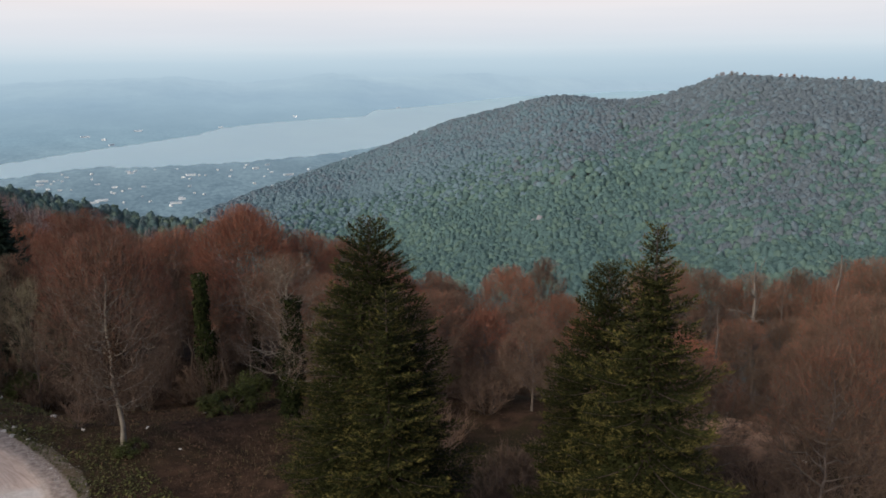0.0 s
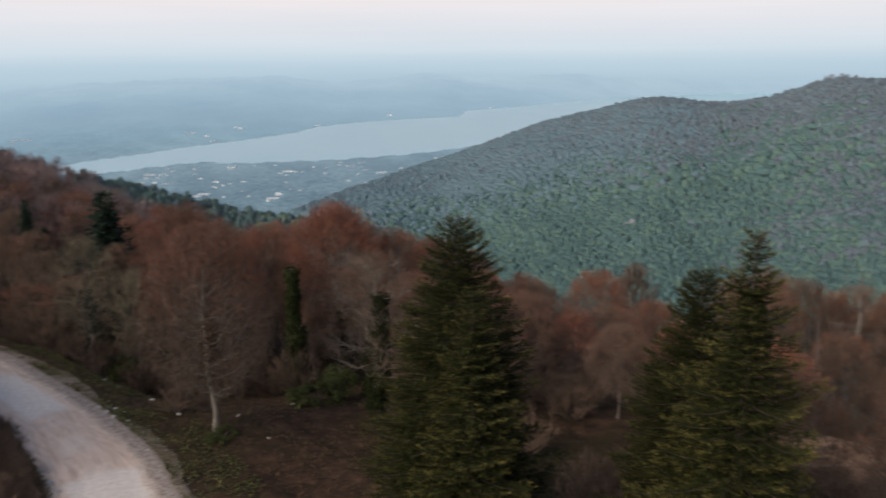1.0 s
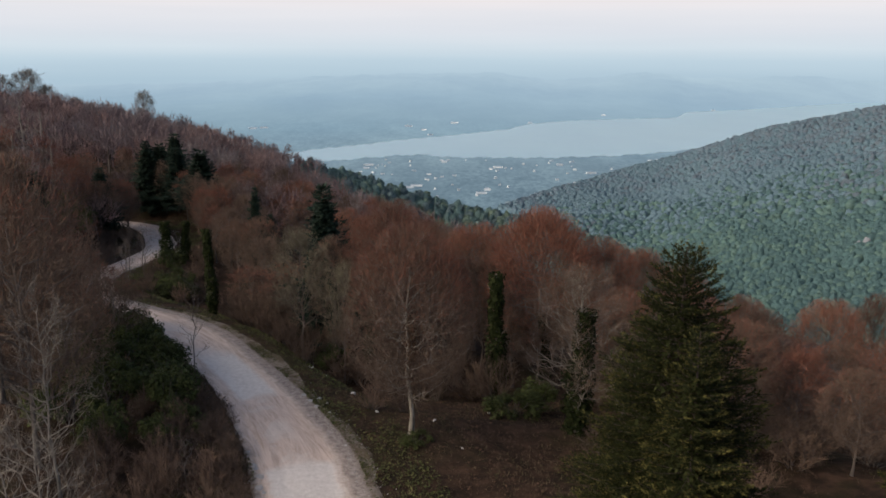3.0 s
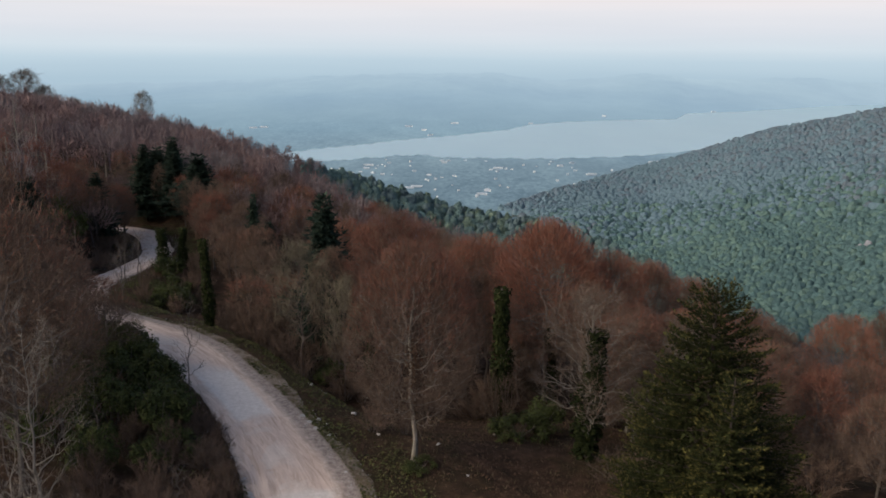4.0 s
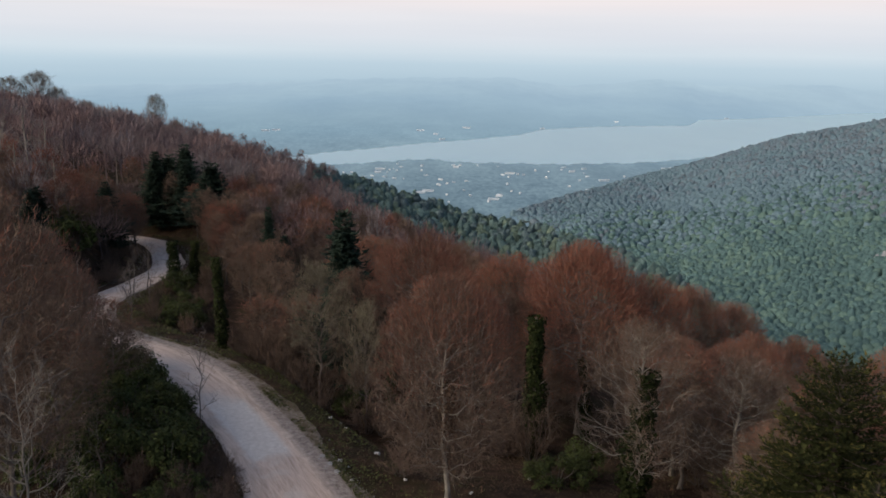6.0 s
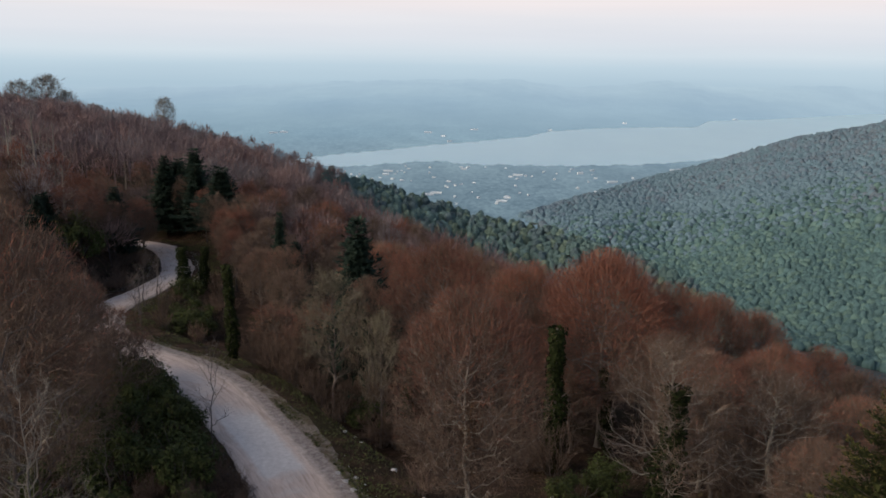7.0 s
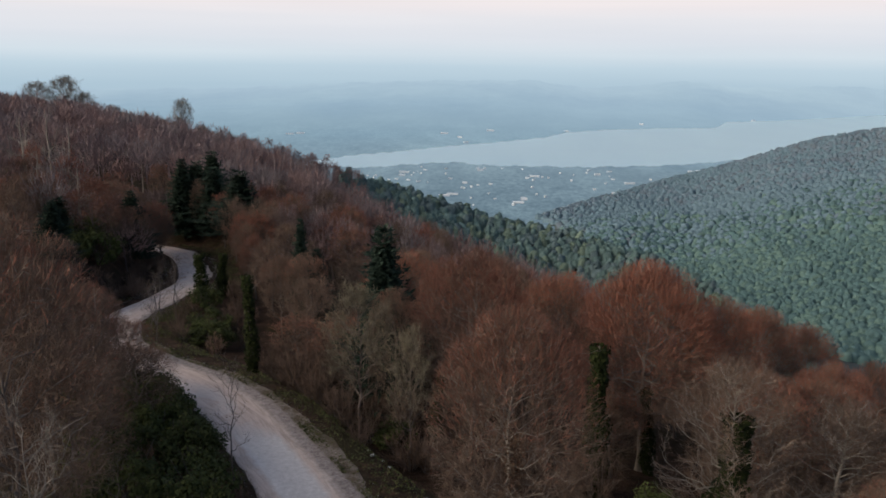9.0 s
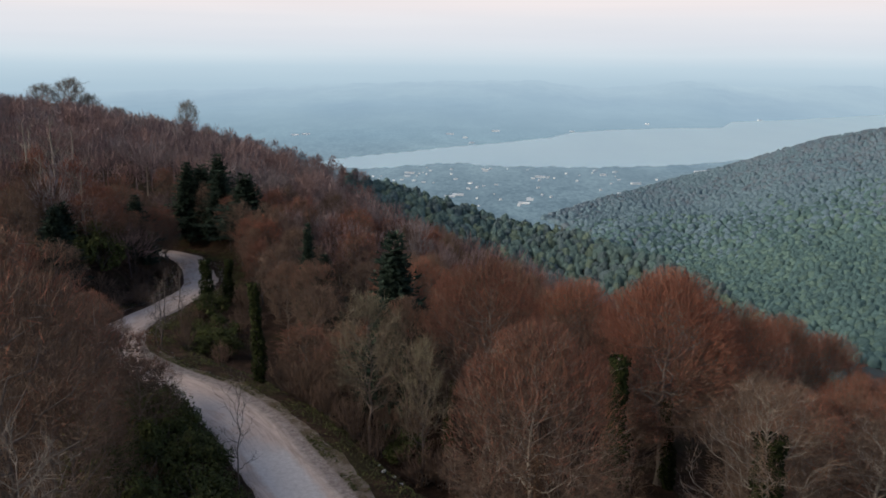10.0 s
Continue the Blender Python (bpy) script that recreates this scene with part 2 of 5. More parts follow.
    c = mix_node(nt, c, earth_out, out.outputs[0])
    c = mix_node(nt, c, fine.outputs[0], 0.35, "OVERLAY")
    links.new(c, bsdf.inputs["Base Color"])
    bsdf.inputs["Roughness"].default_value = 0.95
    bsdf.inputs["Specular IOR Level"].default_value = 0.15
    bump_node(nt, bsdf, mix_node(nt, grit.outputs[0], fine.outputs[0], 0.5), 0.6, 0.02)
    return m


def stone_material(name, dark, light, scale=3.0):
    m, nt, nodes, links, bsdf = tree_of(name)
    tc = nodes.new("ShaderNodeTexCoord")
    n = noise_node(nt, scale, 5, 0.65, tc.outputs["Object"], 0.3)
    c = ramp_node(nt, n.outputs[0], [(0.3, dark), (0.7, light)])
    links.new(c.outputs[0], bsdf.inputs["Base Color"])
    bsdf.inputs["Roughness"].default_value = 0.9
    bump_node(nt, bsdf, n.outputs[0], 0.5, 0.03)
    return m


def water_material():
    m, nt, nodes, links, bsdf = tree_of("lake_water")
    geo = nodes.new("ShaderNodeNewGeometry")
    mp = nodes.new("ShaderNodeMapping")
    mp.inputs["Scale"].default_value = (0.002, 0.0008, 1)
    links.new(geo.outputs["Position"], mp.inputs[0])
    n = noise_node(nt, 3, 3, 0.5, mp.outputs[0])
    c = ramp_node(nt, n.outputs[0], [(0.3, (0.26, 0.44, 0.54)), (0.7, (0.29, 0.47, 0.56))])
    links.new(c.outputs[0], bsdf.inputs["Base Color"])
    bsdf.inputs["Roughness"].default_value = 0.35
    bsdf.inputs["Specular IOR Level"].default_value = 0.25
    return m


M_GROUND, M_HILLFLOOR, M_FAR, M_SKY = ground_material(), hill_floor_material(), far_land_material(), sky_band_material()
M_ROAD, M_WATER = road_material(), water_material()
M_STONE = stone_material("pale_limestone", (0.30, 0.29, 0.28), (0.52, 0.50, 0.48))
M_CLIFF = stone_material("grey_cliff_rock", (0.16, 0.17, 0.19), (0.30, 0.31, 0.34), 0.3)
M_SOIL = stone_material("bare_tan_earth", (0.26, 0.19, 0.16), (0.42, 0.33, 0.28), 0.2)
M_CONCRETE = stone_material("broken_concrete", (0.24, 0.23, 0.23), (0.42, 0.40, 0.39), 2.0)
M_BEECH_BARK = bark_material("beech_bark", (0.055, 0.046, 0.040), (0.19, 0.165, 0.145))
M_PALE_BARK = bark_material("pale_dead_bark", (0.088, 0.079, 0.066), (0.28, 0.25, 0.215))
M_GREY_BARK = bark_material("weathered_bark", (0.040, 0.033, 0.030), (0.15, 0.125, 0.11))
M_SNAG = bark_material("weathered_dead_wood", (0.030, 0.026, 0.024), (0.17, 0.15, 0.133))
M_FIR_BARK = bark_material("fir_bark", (0.022, 0.016, 0.013), (0.075, 0.054, 0.044))
M_TWIG_RED = plant_material("budding_red_twigs", (0.128, 0.054, 0.037), (0.190, 0.080, 0.054), (0.253, 0.107, 0.072), 0.3)
M_TWIG_BROWN = plant_material("brown_twigs", (0.072, 0.048, 0.037), (0.110, 0.076, 0.056), (0.168, 0.119, 0.090), 0.3)
M_TWIG_GREY = plant_material("lichen_grey_twigs", (0.080, 0.068, 0.045), (0.155, 0.135, 0.092), (0.270, 0.240, 0.170), 0.2)
M_TWIG_PALE = plant_material("bleached_and_hazed_twigs", (0.078, 0.067, 0.056), (0.157, 0.134, 0.112), (0.280, 0.246, 0.212), 0.2)
M_THICKET = plant_material("dry_shrub_twigs", (0.093, 0.062, 0.046), (0.150, 0.100, 0.074), (0.207, 0.138, 0.102), 0.3)
M_NEEDLE = plant_material("fir_needles", (0.012, 0.015, 0.006), (0.023, 0.027, 0.010), (0.040, 0.044, 0.016), 0.2, 0.9, 3.0, 0.05)
M_NEEDLE_TIP = plant_material("fir_young_needles", (0.041, 0.037, 0.012), (0.082, 0.074, 0.024), (0.123, 0.111, 0.036), 0.25, 0.9, 3.0, 0.05)
# needles of the farther firs, lightened in colour to stand for haze
M_NEEDLE_HAZED = plant_material("hazed_fir_needles", (0.016, 0.027, 0.020), (0.027, 0.044, 0.033), (0.044, 0.066, 0.049), 0.25, 0.9, 3.0, 0.05)
M_IVY = plant_material("ivy_leaves", (0.007, 0.011, 0.003), (0.015, 0.021, 0.006), (0.032, 0.039, 0.011), 0.2, 0.8, 3, 0.1)
M_LAUREL = plant_material("laurel_leaves", (0.021, 0.025, 0.008), (0.052, 0.063, 0.020), (0.083, 0.101, 0.032), 0.3, 0.75, 2, 0.12)
M_WEED = plant_material("verge_weeds", (0.034, 0.042, 0.012), (0.075, 0.081, 0.024), (0.150, 0.135, 0.050), 0.2)
M_LITTER = plant_material("fallen_beech_leaves", (0.030, 0.018, 0.011), (0.062, 0.036, 0.021), (0.110, 0.062, 0.036), 0.2)
M_DRY = plant_material("dry_grass", (0.055, 0.042, 0.022), (0.12, 0.092, 0.050), (0.22, 0.17, 0.10), 0.2)
# far hill crowns: the valley's blue haze is painted into these base colours
M_HILL_GREEN = canopy_material("spring_green_canopy_hazed", (0.067, 0.116, 0.118), (0.080, 0.138, 0.140), (0.093, 0.160, 0.162))
M_HILL_FRESH = canopy_material("light_green_canopy_hazed", (0.087, 0.141, 0.127), (0.100, 0.162, 0.146), (0.113, 0.183, 0.165))
M_HILL_FAR_HAZE = canopy_material("green_canopy_far_haze", (0.102, 0.157, 0.187), (0.112, 0.172, 0.206), (0.122, 0.187, 0.225))
M_HILL_GREY = canopy_material("leafless_canopy_hazed", (0.107, 0.148, 0.180), (0.118, 0.163, 0.198), (0.129, 0.178, 0.216))
M_HILL_MAUVE = canopy_material("mauve_canopy_hazed", (0.096, 0.124, 0.148), (0.107, 0.138, 0.164), (0.118, 0.152, 0.180))
# ridge and spur crowns: lightened, mauve and bluish, with haze put into the colour
M_SPUR_GREEN = canopy_material("hazed_green_canopy", (0.085, 0.132, 0.128), (0.106, 0.165, 0.159), (0.127, 0.198, 0.190), 0.9)
M_SPUR_FRESH = canopy_material("hazed_fresh_green_canopy", (0.105, 0.146, 0.116), (0.128, 0.178, 0.142), (0.151, 0.210, 0.168), 0.9)
M_SPUR_DARK = canopy_material("hazed_dark_green_canopy", (0.084, 0.121, 0.129), (0.103, 0.148, 0.157), (0.122, 0.175, 0.186), 0.9)
M_SPUR_RED = canopy_material("hazed_red_brown_canopy", (0.176, 0.121, 0.117), (0.216, 0.150, 0.145), (0.259, 0.186, 0.179), 0.9)
M_SPUR_BROWN = canopy_material("hazed_brown_canopy", (0.156, 0.121, 0.127), (0.190, 0.149, 0.156), (0.232, 0.184, 0.189), 0.9)
M_SPUR_GREY = canopy_material("hazed_grey_brown_canopy", (0.164, 0.140, 0.147), (0.198, 0.171, 0.179), (0.236, 0.209, 0.217), 0.9)
M_WHITE, M_ROOF = stone_material("white_render", (0.40, 0.44, 0.48), (0.62, 0.65, 0.68), 0.1), stone_material("clay_roof", (0.26, 0.15, 0.12), (0.40, 0.24, 0.19), 0.3)
M_METAL_ROOF = stone_material("pale_sheet_roof", (0.40, 0.46, 0.52), (0.64, 0.69, 0.72), 0.05)

# ---- the lie of the land ----
def ramp(x, xs, ys):
    return np.interp(x, xs, ys)


def smooth_ramp(x, xs, ys):
    """The ramp through the same places with its corners rounded."""
    return sum(w * np.interp(x + o, xs, ys) for o, w in ((-1.6, 0.12), (-0.8, 0.22), (0.0, 0.32), (0.8, 0.22), (1.6, 0.12)))


def wave(x, y, s, seed=0.0):
    """Cheap smooth relief of about -1 to 1, with features about s metres across."""
    a, b = x / s + seed * 1.7, y / s - seed * 2.3
    return (np.sin(a * 2.1 + 1.3 * np.sin(b * 1.7 + seed)) + np.sin(b * 2.6 + 1.1 * np.sin(a * 1.9 - seed))
            + 0.5 * np.sin((a + b) * 4.3 + seed * 3)) / 2.5


ROAD = [(2, 14), (-1.4, 24), (-5.4, 33.8), (-7.2, 39.5), (-9.6, 44.6), (-12.6, 50.2), (-16.2, 56), (-19.6, 61.4),
        (-24.2, 66.3), (-29.8, 70.4), (-34.6, 75), (-37, 80), (-37.8, 86), (-36.9, 92.5), (-36.6, 99), (-38.2, 105.5),
        (-41.2, 112), (-45.5, 118.5), (-54, 123), (-66, 124)]


def smooth_line(points, step):
    p = np.array(points, float)
    p = np.vstack([2 * p[0] - p[1], p, 2 * p[-1] - p[-2]])
    out = []
    for i in range(1, len(p) - 2):
        a, b, c, d = p[i - 1:i + 3]
        n = max(2, int(np.linalg.norm(c - b) / step))
        for t in np.arange(n) / n:
            out.append(0.5 * (2 * b + (c - a) * t + (2 * a - 5 * b + 4 * c - d) * t * t + (3 * b - a - 3 * c + d) * t ** 3))
    out.append(p[-2])
    return np.array(out)


ROAD_LINE = smooth_line(ROAD, 0.45)


def road_z(y):
    return -20.6 - 0.04 * np.clip(y - 40, 0, 100) + 0.02 * np.clip(30 - y, 0, 30)


def road_distance(x, y):
    x, y = np.asarray(x, float), np.asarray(y, float)
    best = np.full(np.broadcast(x, y).shape, 1e9)
    for px, py in ROAD_LINE[::3]:
        best = np.minimum(best, (x - px) ** 2 + (y - py) ** 2)
    return np.sqrt(best)


EDGE_AZ = [-40, -25, -15, -7, 0, 6, 12, 18, 24, 40, 60]
EDGE_D = [330, 340, 380, 420, 430, 410, 360, 310, 270, 240, 240]
EDGE_Z = [-14, -25, -40.5, -60, -78, -83, -83, -87, -96, -130, -130]
RIDGE_AZ = [-60, 1.5, 4, 9.5, 15, 21.5, 28.8, 33.2, 36.2, 39.5, 45, 60, 75]
RIDGE_D = [960, 970, 1030, 1200, 1380, 1350, 1270, 1260, 1200, 1120, 1060, 1000, 1000]
RIDGE_Z = [-190, -190, -187, -179, -163, -104, -59, -69, -58, -27, -32, -40, -40]
FAR_AZ = [-60, -25, -17, -10, -3.3, 0, 3.4, 7, 10, 13.5, 17, 20, 23, 26, 29, 36, 60]
FAR_Z = [-150, -150, -145, -112, -92, -88, -82, -122, -108, -72, -104, -98, -84, -104, -116, -150, -160]
SHORE_AZ = [-60, -14, -10.8, -8.8, -5.7, -1.7, 0.6, 4.4, 5.7, 8.4, 12.2, 15.6, 16.2, 19.4, 22.5, 26, 28.1, 33.2, 35.7, 40]
SHORE_FAR = [1580, 1580, 1690, 1754, 1835, 1985, 2058, 2248, 2428, 2577, 2709, 2803, 3120, 3311, 3622, 4064, 4198, 4590, 4700, 4720]
PLAIN = -190.0


def ground(x, y):
    x, y = np.asarray(x, float), np.asarray(y, float)
    D = np.hypot(x, y) + 1e-6
    az = np.degrees(np.arctan2(x, y))
    d = 0.8 * x + 0.6 * (y - 45)
    near = -21.0 - ramp(d, [0, 15, 30, 51, 80, 115, 165, 218, 300, 420], [0, 1.2, 4.5, 13, 31, 50, 69, 84, 125, 175]) * ramp(az, [-30, -14, -6], [0.45, 0.6, 1.0])
    near = near + 0.06 * np.clip(-x - 20, 0, 60) - 0.012 * np.clip(D - 150, 0, 300) * (az < -10)
    near = near + 0.35 * wave(x, y, 9, 1) * np.clip(D / 30, 0, 1) + 3.0 * wave(x, y, 70, 2) * np.clip((D - 110) / 120, 0, 1)
    beside = ramp(y, [p[1] for p in ROAD], [p[0] for p in ROAD])
    near = near - 3.2 * np.clip((y - 45) / 13, 0, 1) * np.clip((x - beside - 2) / 5, 0, 1) * np.clip((135 - y) / 40, 0, 1)
    # a bare knoll on the shoulder
    near = near + 2.4 * np.exp(-(((x - 33) * 0.72 + (y - 33) * 0.7) / 5.0) ** 2 - (((x - 33) * 0.7 - (y - 33) * 0.72) / 9.0) ** 2)
    # the road's bench
    rd = road_distance(x, y)
    bench = np.clip(1 - (rd - 4.3) / 5.0, 0, 1) * (D < 220)
    bench = bench * bench * (3 - 2 * bench)
    near = near * (1 - bench) + (road_z(y) - 0.10) * bench
    edge = ramp(az, EDGE_AZ, EDGE_D)
    rD, rZ = smooth_ramp(az, RIDGE_AZ, RIDGE_D), smooth_ramp(az, RIDGE_AZ, RIDGE_Z)
    vz = ramp(az, [-60, 0, 8, 24, 40, 60], [PLAIN, PLAIN, -186, -165, -160, -155])
    vD = np.maximum(edge + 120, ramp(az, [-60, 0, 12, 24, 40, 60], [800, 800, 640, 540, 430, 420]))
    ez = ramp(az, EDGE_AZ, EDGE_Z)
    near = np.where(az > -34, np.maximum(near, ez - 0.30 * np.abs(edge - D) - 30 * np.clip((np.abs(az) - 50) / 20, 0, 1)), near)
    t = np.clip((D - edge) / (vD - edge), 0, 1)
    valley = ez + (vz - ez) * t ** 0.75
    s = np.clip((D - vD) / np.maximum(rD - vD, 1), 0, 1)
    rib = wave(az * 14 + D * 0.09, D * 0.35, 60, 4) * 10 + wave(x, y, 130, 5) * 8 + wave(x, y, 34, 6) * 2.5
    hill = vz + (rZ - vz) * s ** 0.9 + rib * np.clip(s * (1.02 - s) * 4, 0, 1) * (az > 3)
    back = np.maximum(rZ - 0.4 * (D - rD), PLAIN)
    z = np.where(D < edge, near, np.where(D < vD, valley, np.where(D < rD, hill, back)))
    # far shore rising to hazy hills
    shore = ramp(az, SHORE_AZ, SHORE_FAR)
    rise = np.clip((D - shore - 20) / (4830 - shore), 0, 1)
    far = PLAIN + (ramp(az, FAR_AZ, FAR_Z) + 3 * np.sin(az * 2.1 + 1) + 2 * np.sin(az * 5.3) - PLAIN) * rise ** 1.1
    z = np.where((D > 1500), np.maximum(z, far), z)
    side = np.clip((np.abs(az) - 62) / 20, 0, 1)
    return z * (1 - side) + np.maximum(near, -60) * side
# ---- end of the land ----

# ---- building blocks ----
def mesh_np(name, V, F, mats, mi=None, smooth=False, uv=None):
    """A mesh from arrays: V (n, 3), F (m, 3 or 4)."""
    me = bpy.data.meshes.new(name)
    V, F = np.asarray(V, np.float32), np.asarray(F, np.int32)
    k = F.shape[1]
    me.vertices.add(len(V))
    me.vertices.foreach_set("co", V.ravel())
    me.loops.add(F.size)
    me.loops.foreach_set("vertex_index", F.ravel())
    me.polygons.add(len(F))
    me.polygons.foreach_set("loop_start", np.arange(0, F.size, k, dtype=np.int32))
    for m in mats:
        me.materials.append(m)
    if mi is not None:
        me.polygons.foreach_set("material_index", np.asarray(mi, np.int32))
    if smooth:
        me.polygons.foreach_set("use_smooth", np.ones(len(F), bool))
    if uv is not None:
        layer = me.uv_layers.new(name="UVMap")
        layer.data.foreach_set("uv", np.asarray(uv, np.float32)[F.ravel()].ravel())
    me.update(calc_edges=True)
    me.validate()
    return me


def part(name, me, parent, label=""):
    ob = new(name, me)
    ob.parent = parent
    if label:
        ob["label"] = label
    return ob


def unit(v):
    return v / np.maximum(np.linalg.norm(v, axis=-1, keepdims=True), 1e-9)


def sideways(d, rng):
    """Random unit vectors square to the rows of d."""
    r = rng.normal(size=d.shape)
    r -= d * (r * d).sum(-1, keepdims=True)
    return unit(r)


def tubes(segs, sides=5):
    """Tapered tubes from rows (ax, ay, az, bx, by, bz, ra, rb)."""
    s = np.asarray(segs, float)
    a, b, ra, rb = s[:, 0:3], s[:, 3:6], s[:, 6], s[:, 7]
    d = unit(b - a)
    ref = np.where(np.abs(d[:, 2:3]) > 0.9, np.array([[1.0, 0, 0]]), np.array([[0, 0, 1.0]]))
    u = unit(np.cross(d, ref))
    w = np.cross(d, u)
    ang = np.arange(sides) * 2 * np.pi / sides
    ring = u[:, None] * np.cos(ang)[None, :, None] + w[:, None] * np.sin(ang)[None, :, None]
    V = np.concatenate([a[:, None] + ring * ra[:, None, None], b[:, None] + ring * rb[:, None, None]], 1)
    base = np.arange(len(s))[:, None] * 2 * sides
    i, j = np.arange(sides), (np.arange(sides) + 1) % sides
    F = np.stack([base + i, base + j, base + sides + j, base + sides + i], -1).reshape(-1, 4)
    return V.reshape(-1, 3), F


def blades(P, D, L, W, rng):
    """Thin triangles: twigs that taper from their root to their tip."""
    s = sideways(unit(D), rng) * (np.asarray(W) / 2)[:, None]
    V = np.stack([P - s, P + s, P + unit(D) * np.asarray(L)[:, None]], 1).reshape(-1, 3)
    return V, np.arange(len(P) * 3).reshape(-1, 3)


def fronds(P, D, L, W, rng):
    """Thin triangles that lie nearly flat, as needled shoots do."""
    D = unit(D)
    s = unit(np.cross(D, np.array([0, 0, 1.0]) + rng.normal(size=D.shape) * 0.35)) * (np.asarray(W) / 2)[:, None]
    V = np.stack([P - s, P + s, P + D * np.asarray(L)[:, None]], 1).reshape(-1, 3)
    return V, np.arange(len(P) * 3).reshape(-1, 3)


def leaves(P, N, size, rng, ratio=0.55):
    """Small diamond leaves at P, facing N."""
    N = unit(N)
    u = sideways(N, rng)
    w = np.cross(N, u)
    a = u * np.asarray(size)[:, None]
    b = w * (np.asarray(size) * ratio)[:, None]
    V = np.stack([P - a, P - b, P + a, P + b], 1).reshape(-1, 3)
    return V, np.arange(len(P) * 4).reshape(-1, 4)


def bend(a, b, lift, n, rng, wob):
    """Points of a limb from a to b that starts flat and lifts (or the other way, with lift below 0)."""
    t = np.linspace(0, 1, n + 1)[:, None]
    L = np.linalg.norm(b - a)
    p = a + (b - a) * t
    p[:, 2] -= lift * L * (t * (1 - t))[:, 0] * 1.6
    p[1:-1] += rng.normal(size=(n - 1, 3)) * wob * L
    return p


# ---- trees ----
def bare_tree(name, seed, H=12.0, R=4.0, first=0.22, limbs=24, sub=8, twiglets=11, twig_w=0.022, twig=M_TWIG_RED, bark=M_BEECH_BARK,
              trunk_r=0.17, lift=0.2, dome=0.62, sparse=1.0, lean=0.0, sides=5, long=1.0, inner=None, fuzz=0, buds=0.84, lace=0.10, round_top=True, limb_r=0.42):
    """A leafless broadleaf tree at the origin: trunk with limbs, branches, and a crown of fine twigs."""
    rng = np.random.default_rng(seed)
    root = new(name)
    segs = []
    top = np.array([lean * H, rng.normal() * 0.02 * H, H * 0.86])
    tp = bend(np.zeros(3), top, 0.0, 8, rng, 0.012)
    tr = trunk_r * (1 - np.linspace(0, 1, 9) * 0.88)
    for i in range(8):
        segs.append((*tp[i], *tp[i + 1], tr[i] * (1.35 if i == 0 else 1), tr[i + 1]))
    for k in range(5):
        a = k * 1.257 + rng.uniform(0, 0.6)
        segs.append((0, 0, 0.45, math.cos(a) * trunk_r * 2.4, math.sin(a) * trunk_r * 2.4, -0.25, trunk_r * 0.55, trunk_r * 0.2))
    tw_p, tw_d, tw_l = [], [], []
    cz, rz = H * dome, H * (1 - dome)
    for i in range(limbs):
        u = (i + 0.5) / limbs
        h = first + (0.86 - first) * u ** 0.9
        k = h / 0.86 * 8
        a0 = tp[int(k)] + (tp[min(int(k) + 1, 8)] - tp[int(k)]) * (k - int(k))
        az = i * 2.4 + rng.uniform(-0.5, 0.5)
        # end on the crown's shell: low limbs spread wide, high limbs rise
        el = np.interp(u, [0, 0.25, 0.6, 1.0], [-0.75, -0.05, 0.6, 1.35]) + rng.uniform(-0.15, 0.2)
        shell = rng.uniform(0.78, 1.0)
        down = rz if el > 0 else (cz - first * H) * 0.9
        end = np.array([math.cos(az) * math.cos(el) * R * shell + top[0] * 0.5, math.sin(az) * math.cos(el) * R * shell, cz + math.sin(el) * down * shell])
        pts = bend(a0, end, lift * (1 - u), 5, rng, 0.035)
        L = np.linalg.norm(end - a0)
        r0 = trunk_r * limb_r * (1 - 0.55 * u)
        rr = r0 * (1 - np.linspace(0, 1, 6) * 0.85)
        for j in range(5):
            segs.append((*pts[j], *pts[j + 1], rr[j], rr[j + 1]))
        for q in range(sub):
            t = 0.22 + 0.78 * (q + rng.uniform(0, 1)) / sub
            jj = min(int(t * 5), 4)
            b0 = pts[jj] + (pts[jj + 1] - pts[jj]) * (t * 5 - jj)
            along = unit(pts[jj + 1] - pts[jj])
            d = unit(along * 0.8 + sideways(along[None], rng)[0] * 0.75 + np.array([0, 0, 0.35]))
            bl = L * rng.uniform(0.20, 0.42) * (1.15 - 0.5 * t) + 0.35
            b1 = b0 + d * bl
            bp = bend(b0, b1, 0.12, 3, rng, 0.05)
            br = max(rr[jj] * 0.45, 0.012)
            for j in range(3):
                segs.append((*bp[j], *bp[j + 1], br * (1 - j * 0.28), br * (1 - (j + 1) * 0.28)))
            n = max(2, int(twiglets * sparse * (0.6 + bl * 0.35)))
            tt = rng.uniform(0.1, 1.0, n)
            jq = np.minimum((tt * 3).astype(int), 2)
            p0 = bp[jq] + (bp[jq + 1] - bp[jq]) * (tt * 3 - jq)[:, None]
            dd = unit(unit(bp[jq + 1] - bp[jq]) * 0.7 + rng.normal(size=(n, 3)) * 0.62 + np.array([0, 0, 0.22]))
            ll = rng.uniform(0.35, 1.0, n) * (H / 12) * long
            tw_p.append(p0), tw_d.append(dd), tw_l.append(ll)
            # finer side twigs
            p1 = p0 + dd * (ll * rng.uniform(0.3, 0.7, n))[:, None]
            d1 = unit(dd + rng.normal(size=(n, 3)) * 0.5 + np.array([0, 0, 0.2]))
            tw_p.append(p1), tw_d.append(d1), tw_l.append(ll * rng.uniform(0.4, 0.8, n))
    if fuzz:
        o = unit(rng.normal(size=(fuzz, 3)) + np.array([0, 0, 0.45]))
        up = np.where(o[:, 2] > 0, rz, (cz - first * H) * 0.9)
